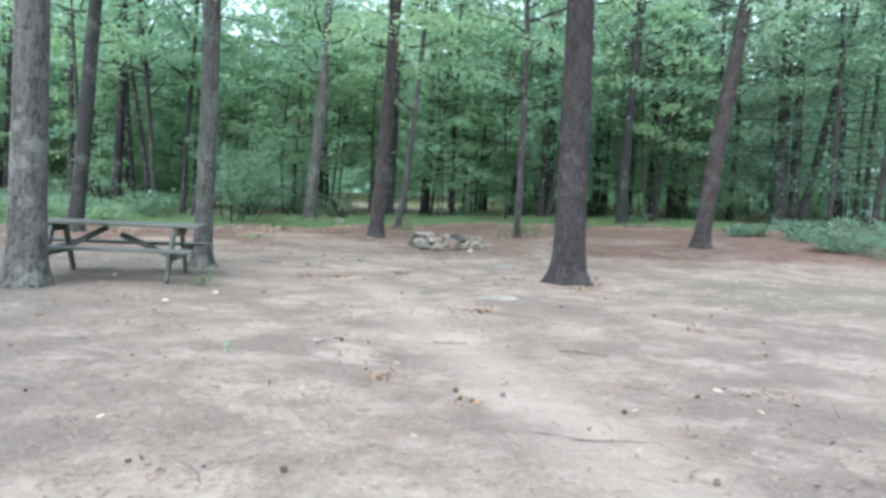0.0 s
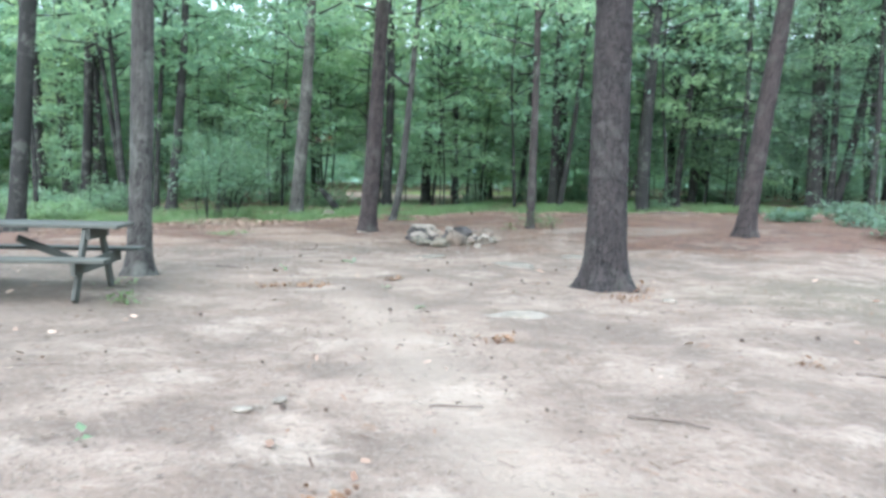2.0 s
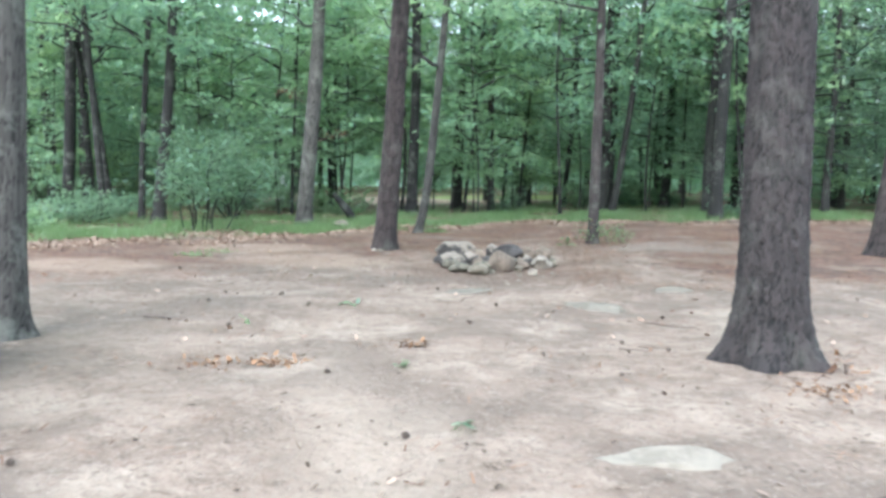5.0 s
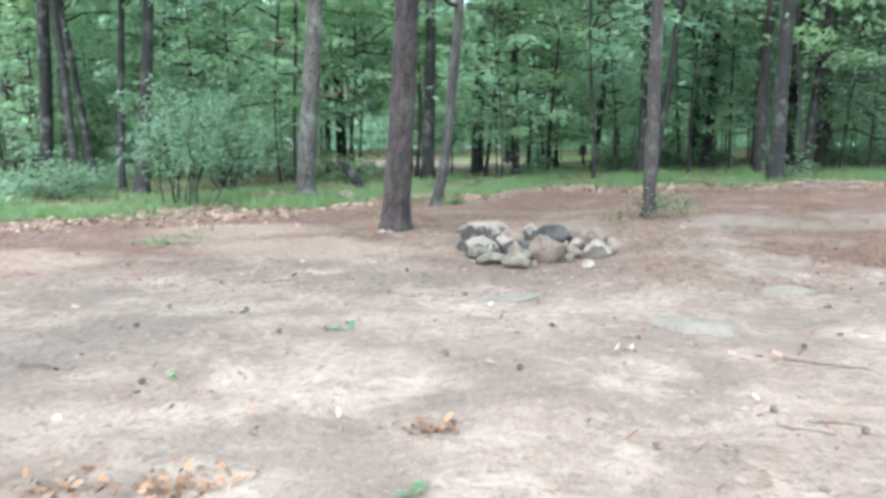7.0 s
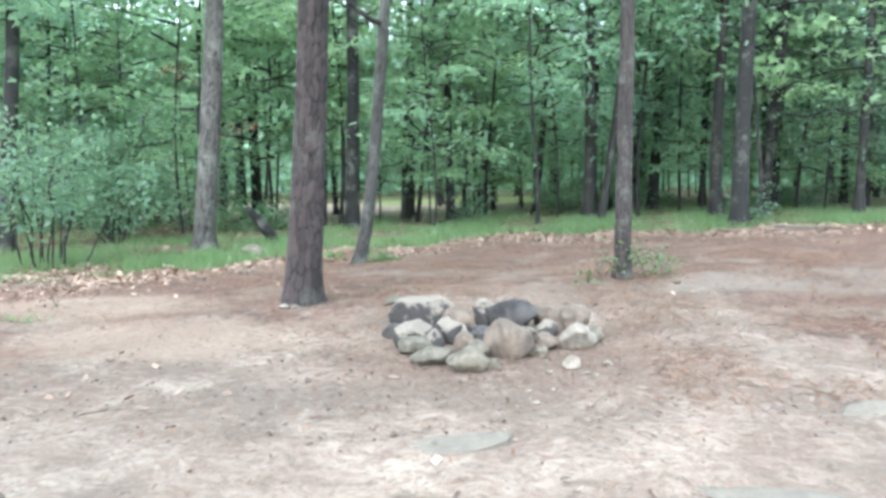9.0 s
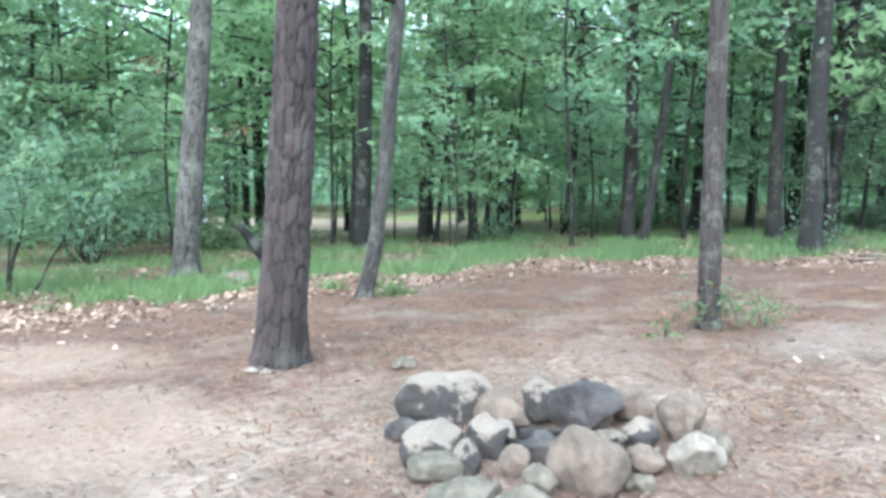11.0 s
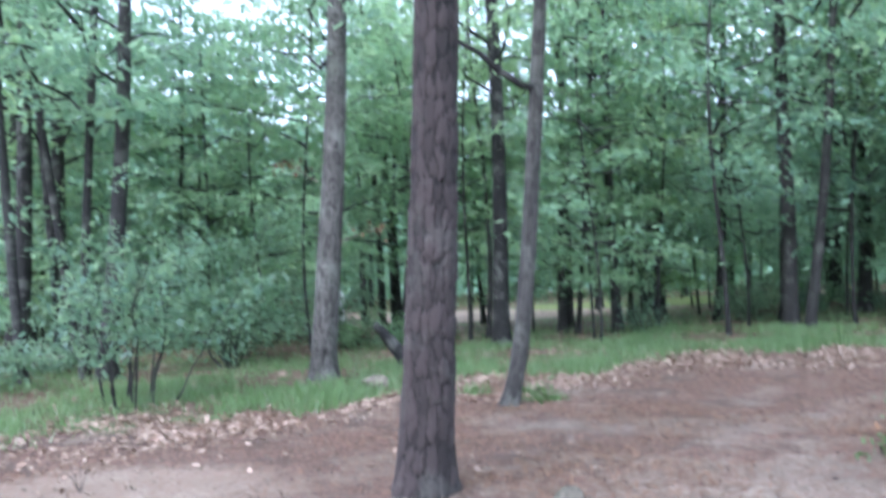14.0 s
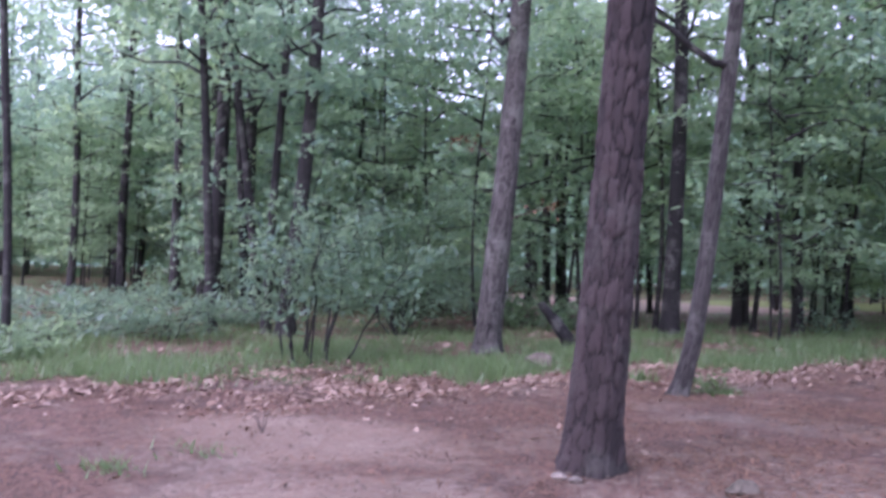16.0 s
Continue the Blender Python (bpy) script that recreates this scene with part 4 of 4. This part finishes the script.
scatter("ground_litter", x[keep], y[keep], 0.045, M_BITS, 24, "small dry leaf scraps and bark bits on sand", "litter", 0.006, 0.2, 0.6)
x, y = np.append(rng.normal(0.4, 0.9, 900), rng.uniform(-5, 6, 7000)), np.append(rng.normal(19.4, 0.9, 900), rng.uniform(17.5, 26, 7000))
scatter("ash_litter", x, y, 0.035, M_BITS, 25, "scraps of bark and dry leaf round the fire ring", "litter", 0.006, 0.2, 0.6)


x, y = rng.uniform(-6, 6, 900), rng.uniform(3, 24, 900)
keep = np.sin(0.9 * x + 1.0) * np.sin(1.3 * y + 0.5 * x) + rng.normal(0, 0.6, len(x)) > 0.25
scatter("fallen_leaves", x[keep], y[keep], 0.075, M_DRY, 26, "single curled brown leaves on the sand", "leaf litter", 0.012, 0.4, 0.6)


def pine_needles():
    rng = np.random.default_rng(41)
    n = 190000
    x, y = np.append(rng.uniform(-9, 11, 150000), rng.uniform(-2.2, 6, 40000)), np.append(rng.uniform(3, 32, 150000), rng.uniform(17.5, 26, 40000))
    d = y - edge_y(x)
    clump = np.sin(1.9 * x + 0.8 * y) * np.sin(1.3 * y - 0.7 * x) + 0.6 * np.sin(4.1 * x + 1) * np.sin(3.7 * y)
    many = np.clip((d + 10) / 8, 0.05, 1) + 0.5 * (x > 1.2) * (y > 18) + 0.5 * np.exp(-((x + 1.9) ** 2 + (y - 22.3) ** 2) / 4) + 0.5 * np.exp(-((x - 2.2) ** 2 + (y - 14) ** 2) / 1.5)
    bare = np.exp(-((x + 4.4) / 1.5) ** 2 - ((y - 22.4) / 0.9) ** 2) + np.exp(-((x + 3.0) / 1.4) ** 2 - ((y - 20.6) / 0.9) ** 2)
    keep = (d < 0.5) & (rng.uniform(0, 1, n) < many * (1 - 0.93 * np.clip(bare, 0, 1)) * np.clip(0.5 + 0.7 * clump, 0.03, 1))
    x, y = x[keep], y[keep]
    n = len(x)
    az = rng.uniform(0, math.pi, n)
    length = rng.uniform(0.05, 0.12, n)[:, None]
    way = np.stack([np.cos(az), np.sin(az), rng.normal(0.05, 0.1, n)], -1) * length
    side = np.stack([-np.sin(az), np.cos(az), np.zeros(n)], -1) * rng.uniform(0.002, 0.006, (n, 1))
    base = np.stack([x, y, ground_z(x, y) + rng.uniform(0.004, 0.02, n)], -1)
    v = np.stack([base - side, base + side, base + way + side, base + way - side], 1).reshape(-1, 3)
    tagged(new("pine_needles", mesh_of("pine_needles", v, np.arange(4 * n).reshape(-1, 4), M_NEEDLE, False)), "red-brown pine needles strewn over the sand", "pine needles", kind="stuff")


pine_needles()


# ---- fire ring ----
def stone(x, y, size, material, seed, label, turn=0.0, tilt=0.0, sink=0.12, lift=0.0, group="fire ring stones", name="stone", detail=4, facets=11):
    bm = bmesh.new()
    bmesh.ops.create_icosphere(bm, subdivisions=detail, radius=0.5)
    off = Vector((seed * 3.7, seed * 1.9, seed * 5.3))
    rng = np.random.default_rng(seed)
    cuts = [(Vector(rng.normal(0, 1, 3)).normalized(), rng.uniform(0.27, 0.42)) for _ in range(facets)]
    for v in bm.verts:
        for way, far in cuts:
            over = v.co.dot(way) - far
            if over > 0:
                v.co -= way * over * 0.95
        v.co *= 1 + 0.18 * noise.noise(v.co * 2.2 + off) + 0.07 * noise.noise(v.co * 6 + off) + 0.05 * noise.noise(v.co * 14 + off)
        v.co *= 1 + 0.02 * noise.noise(v.co * 30 + off)
        v.co = Vector((v.co.x * size[0] * 1.12, v.co.y * size[1] * 1.12, v.co.z * size[2] * 1.12))
    me = bpy.data.meshes.new(name)
    bm.to_mesh(me)
    bm.free()
    for p in me.polygons:
        p.use_smooth = True
    me.materials.append(material)
    ob = new(name, me)
    ob.matrix_basis = pose(x, y, float(ground_z(x, y)) + size[2] * (0.5 - sink) + lift, tilt, 0, turn)
    return tagged(ob, label, "stone", group)


stone(-0.53, 20.55, (0.54, 0.40, 0.42), M_SINGED_SHADED, 1, "large pale stone with sides black from smoke and painted shade", 200, 0, 0.2)
stone(-0.58, 19.86, (0.38, 0.30, 0.26), M_SINGED_SHADED, 2, "smoke-stained pale stone leaning in the fire ring", 40, 15)
stone(-0.58, 19.64, (0.28, 0.22, 0.17), M_STONE, 3, "flat greenish grey stone of the fire ring", 10)
stone(-0.3, 19.98, (0.27, 0.22, 0.26), M_SINGED_SHADED, 4, "upright pale stone with dark stains", 60, 12)
stone(-0.19, 19.66, (0.17, 0.15, 0.18), M_TAN, 5, "small tan stone wedged between larger ones", 0)
stone(-0.44, 19.32, (0.34, 0.25, 0.17), M_STONE, 6, "low grey stone at the ring's front", 0)
stone(-0.22, 19.10, (0.33, 0.24, 0.19), M_STONE, 7, "low rounded grey stone at the ring's front", -15)
stone(-0.09, 19.44, (0.17, 0.16, 0.17), M_STONE, 8, "small round grey stone", 0)
stone(0.17, 19.58, (0.39, 0.35, 0.36), M_TAN, 9, "round tan boulder of the fire ring", 120, 0, 0.2, facets=7)
stone(0.31, 20.42, (0.42, 0.32, 0.34), M_SOOT, 10, "broad soot-blackened stone at the ring's back", 5)
stone(0.57, 20.16, (0.22, 0.2, 0.2), M_SINGED_SHADED, 11, "small smoke-stained stone beside a broad one", 25)
stone(0.84, 20.25, (0.28, 0.26, 0.31), M_TAN, 12, "pointed buff stone at the ring's end", 0)
stone(0.78, 19.76, (0.32, 0.27, 0.24), M_PALE, 13, "pale rounded stone at the ring's end", 35)
stone(0.51, 19.76, (0.19, 0.17, 0.16), M_TAN, 14, "small tan stone between larger ones", 0)
stone(0.61, 19.12, (0.15, 0.10, 0.10), M_PALE, 15, "small white quartz lump on the sand", 20)
stone(-0.2, 20.48, (0.36, 0.28, 0.27), M_TAN, 16, "flat tan stone of the ring's back", -10)
stone(0.62, 20.55, (0.28, 0.22, 0.24), M_TAN, 17, "small pinkish stone behind the ring", 10)
stone(0.07, 20.58, (0.27, 0.24, 0.36), M_SINGED_SHADED, 18, "grey stone standing at the ring's back", 40)
stone(-0.2, 20.22, (0.22, 0.16, 0.14), M_PALE, 19, "white broken stone inside the ring", 70)
stone(0.36, 20.05, (0.2, 0.17, 0.14), M_STONE, 20, "grey stone inside the fire ring", 12)
stone(-0.78, 20.28, (0.2, 0.2, 0.16), M_SOOT, 60, "small blackened stone in the ring's side", 15)
stone(-0.42, 19.72, (0.16, 0.14, 0.2), M_SINGED_SHADED, 61, "small stained stone wedged in the ring", 50)
stone(-0.02, 19.85, (0.2, 0.18, 0.22), M_SOOT, 62, "small blackened stone behind the tan boulder", 10)
stone(0.42, 19.5, (0.16, 0.13, 0.1), M_STONE, 63, "small flat grey stone at the ring's front", 30)
stone(0.95, 19.98, (0.18, 0.16, 0.15), M_STONE, 64, "small grey stone at the ring's end", 5)
stone(0.02, 19.22, (0.13, 0.1, 0.07), M_STONE, 65, "small grey cobble before the ring", 15)
stone(0.34, 20.72, (0.2, 0.16, 0.24), M_SOOT, 66, "dark pointed stone at the ring's back", 0)
stone(-0.86, 22.1, (0.2, 0.16, 0.14), M_STONE, 21, "lone grey stone on the needle bed", 12, 0, 0.3, group="loose stones")
stone(-2.05, 21.95, (0.10, 0.08, 0.05), M_PALE, 22, "pale pebble at the foot of a pine", 12, group="loose stones")
for k, (x, y, w) in enumerate([(0.37, 18.54, 0.05), (0.22, 18.25, 0.06), (0.2, 18.51, 0.05), (0.41, 18.98, 0.07), (0.74, 18.84, 0.06), (0.89, 19.15, 0.08), (0.68, 18.92, 0.05), (-1.93, 21.92, 0.11)]):
    stone(x, y, (w, w * 0.8, w * 0.5), M_PALE, 80 + k, "small pale stone chip lying in ash and needles", 30 * k, group="pale stone chips", name="stone_chip", detail=2)
stone(-3.66, 28.1, (0.42, 0.32, 0.26), M_STONE, 23, "grey boulder half sunk in grass", 0, group="loose stones", name="boulder")
stone(-1.2, 7.88, (0.11, 0.08, 0.05), M_PALE, 24, "white pebble on the sand", 0, group="loose stones")
stone(-1.02, 8.12, (0.12, 0.06, 0.04), M_PALE, 25, "white flat pebble on the sand", 50, group="loose stones")
stone(2.75, 12.9, (0.2, 0.12, 0.06), M_PALE, 26, "pale flat stone near a pine's roots", 20, group="loose stones")
for k, (x, y, sx, sy, turn) in enumerate([(0.80, 11.45, 0.95, 0.34, 4), (-0.27, 17.5, 0.72, 0.27, 6), (1.06, 16.6, 0.8, 0.6, -8), (2.3, 18.0, 0.6, 0.25, 5)]):
    stone(x, y, (sx, sy, 0.16), M_SLAB if k else M_SLAB_PALE, 40 + k, "flat pale slab of rock buried in the sand", turn, 0, 0.7, 0, "buried slabs", "rock_slab", 5)


def stick(x, y, length, turn, r, seed, label="thin dry stick lying on the sand", material=M_TWIG, name="stick", lift=0.0):
    rng = np.random.default_rng(seed)
    u = np.linspace(-0.5, 0.5, 8)
    path = np.stack([u * length, (0.06 if r < 0.02 else 0.015) * length * np.sin(u * 5 + seed) + rng.normal(0, 0.008 * length, 8), np.full(8, r * 0.7) + rng.uniform(0, r, 8)], -1)
    v, f = tube(path, r * np.linspace(1, 0.5, 8) * rng.uniform(0.8, 1.2, 8), 7)
    ob = new(name, mesh_of(name, v, f, material))
    ob.matrix_basis = pose(x, y, float(ground_z(x, y)) + lift, 0, 0, turn)
    tagged(ob, label, "stick")


for k, (x, y, length, turn, r) in enumerate([(1.75, 15.55, 0.55, -35, 0.009), (1.41, 7.97, 0.5, -30, 0.01), (-1.3, 4.3, 0.35, -55, 0.008), (1.6, 6.75, 0.5, 4, 0.007), (3.5, 9.3, 0.5, -6, 0.012),
                                             (1.0, 5.2, 0.7, -12, 0.007), (1.15, 14.3, 0.28, -30, 0.006), (1.35, 14.4, 0.3, -20, 0.006), (-3.0, 8.9, 0.4, 20, 0.008), (0.1, 8.2, 0.35, 5, 0.009),
                                             (7.2, 29.8, 1.4, 12, 0.03), (7.9, 30.4, 1.6, -15, 0.035), (6.2, 30.3, 0.9, -40, 0.025), (2.7, 20.4, 0.3, 5, 0.01), (-2.6, 18.2, 0.3, 30, 0.008), (-3.2, 15.0, 0.4, -10, 0.01)]):
    stick(x, y, length, turn, r, k)
for k, (x, y, length, turn, r, lift) in enumerate([(0.02, 20.12, 0.3, 14, 0.032, 0.05), (0.3, 20.02, 0.24, -28, 0.028, 0.05), (0.14, 19.9, 0.2, 60, 0.024, 0.03), (-0.16, 20.02, 0.18, -50, 0.022, 0.04)]):
    stick(x, y, length, turn, r, 50 + k, "charred end of a log inside the fire ring", M_CHAR, "charred_log", lift)


def stump():
    v, f = tube([(0, 0, -0.1), (-0.12, 0, 0.2), (-0.36, 0, 0.52), (-0.62, 0, 0.8)], [0.15, 0.13, 0.11, 0.07], 14, 0.06, np.random.default_rng(3))
    ob = new("broken_stump", mesh_of("broken_stump", v, f, M_OAK))
    ob.location = (-3.75, 30.9, float(ground_z(-3.75, 30.9)))
    tagged(ob, "leaning broken stump with grey bark in grass", "stump")


stump()


def sprig(x, y, n, spread, seed, material, name, label, size=0.07):
    rng = np.random.default_rng(seed)
    p = np.stack([rng.normal(0, spread, n), rng.normal(0, spread * 0.7, n), rng.uniform(0.005, 0.045, n)], -1)
    v, f = leaves(p, size, rng, 0.45)
    ob = new(name, mesh_of(name, v, f, material, False))
    ob.location = (x, y, float(ground_z(x, y)))
    tagged(ob, label, "fallen leaves", kind="stuff")


for k, (x, y, n, w) in enumerate([(0.5, 10.2, 26, 0.11), (-1.75, 13.4, 46, 0.14), (-2.25, 13.35, 30, 0.13), (2.2, 13.0, 40, 0.16), (-0.5, 6.6, 24, 0.10), (-0.74, 14.1, 26, 0.08), (3.0, 9.6, 14, 0.1), (2.6, 6.6, 16, 0.12), (0.2, 5.9, 10, 0.08)]):
    sprig(x, y, 2 * n, w, 200 + k, M_ORANGE, "dead_leaf_sprig", "rust-orange dead oak leaves lying on the sand", 0.05)
for k, (x, y) in enumerate([(-1.91, 7.36), (-1.6, 16.16), (-0.75, 13.4), (-2.4, 14.9), (-0.3, 12.0)]):
    sprig(x, y, 4, 0.035, 230 + k, M_SHRUB, "green_leaf_sprig", "fresh green oak leaves fallen on the sand", 0.1)


def pine_cone():
    rng = np.random.default_rng(5)
    pieces = []
    for ring in range(6):
        u = ring / 5
        rad = 0.024 * math.sin(math.pi * (0.18 + 0.74 * u)) + 0.004
        for k in range(7):
            a = 2 * math.pi * (k + 0.5 * (ring % 2)) / 7
            c = np.array([rad * 0.55 * math.cos(a), rad * 0.55 * math.sin(a), 0.012 + 0.05 * u])
            t = np.array([rad * math.cos(a), rad * math.sin(a), 0.016 + 0.05 * u])
            side = np.array([-math.sin(a), math.cos(a), 0]) * 0.010
            v = np.array([c - side, c + side, t + side * 0.6, t - side * 0.6, c - side + (0, 0, -0.008), c + side + (0, 0, -0.008), t + side * 0.6 + (0, 0, -0.005), t - side * 0.6 + (0, 0, -0.005)])
            pieces.append((v, np.array([[0, 1, 2, 3], [7, 6, 5, 4], [0, 4, 5, 1], [1, 5, 6, 2], [2, 6, 7, 3], [3, 7, 4, 0]])))
    v, f = tube([(0, 0, 0.004), (0, 0, 0.035), (0, 0, 0.07)], [0.013, 0.016, 0.004], 7)
    pieces.append((v, f))
    v, f = join(pieces)
    v = (v - (0, 0, 0.035)) * 0.75
    ob = new("pine_cone", mesh_of("pine_cone", v, f, M_TWIG, False))
    tagged(ob, "dark open pine cone lying on the sand", "pine cone", "pine cones")
    first = True
    found = [(-3.12, 16.12), (-4.49, 18.98), (-1.35, 18.81), (-2.0, 16.0), (-2.48, 14.75), (-2.45, 16.7), (-0.26, 15.22), (0.62, 16.09), (1.42, 14.25), (0.86, 13.28), (-1.26, 13.1),
             (0.02, 16.4), (1.76, 15.99), (-5.45, 19.74), (-0.69, 17.63), (2.95, 18.88), (1.09, 14.6), (0.35, 14.0), (-1.67, 16.12), (-0.35, 20.95)]
    for x, y in found + [(rng.uniform(-4.5, 4.5), rng.uniform(4, 12)) for _ in range(14)]:
        m = pose(x, y, float(ground_z(x, y)) + 0.02, 80 + rng.normal(0, 12), 0, rng.uniform(0, 360))
        if first:
            ob.matrix_basis = m
            first = False
        else:
            copy_thing(ob, m)


pine_cone()


# ---- far things among the trunks ----
def canopy(x, y):
    root = new("canopy_shelter")
    root.location = (x, y, float(ground_z(x, y)))
    bm = bmesh.new()
    bmesh.ops.create_grid(bm, x_segments=8, y_segments=8, size=1.4)
    for v in bm.verts:
        v.co.z = 3.15 - 0.35 * max(abs(v.co.x), abs(v.co.y)) / 1.4 + 0.03 * math.sin(v.co.x * 7)
    bmesh.ops.solidify(bm, geom=bm.faces[:], thickness=0.02)
    me = bpy.data.meshes.new("roof")
    bm.to_mesh(me)
    bm.free()
    me.materials.append(M_WHITE)
    part("roof", me, root)
    for a in (-1, 1):
        for b in (-1, 1):
            v, f = tube([(a * 1.3, b * 1.3, -0.05), (a * 1.3, b * 1.3, 2.83)], [0.03, 0.03], 8)
            part("pole", mesh_of("pole", v, f, M_WHITE), root)
    tagged(root, "white canopy shelter far off among the trees", "canopy")


canopy(24.2, 45.5)


def white_post(x, y):
    v, f = tube([(0, 0, -0.05), (0, 0, 0.5), (0.02, 0, 1.05), (0.02, 0, 1.22), (0.02, 0, 1.3)], [0.19, 0.18, 0.16, 0.12, 0.02], 16)
    ob = new("utility_post", mesh_of("utility_post", v, f, M_WHITE))
    ob.location = (x, y, float(ground_z(x, y)))
    tagged(ob, "white rounded utility post far off in the wood", "post")


white_post(-9.6, 46.6)
far_table = picnic_table(-10.2, 42.0, 80, 1.9)
far_table["label"] = "dark wooden picnic table at the next campsite"
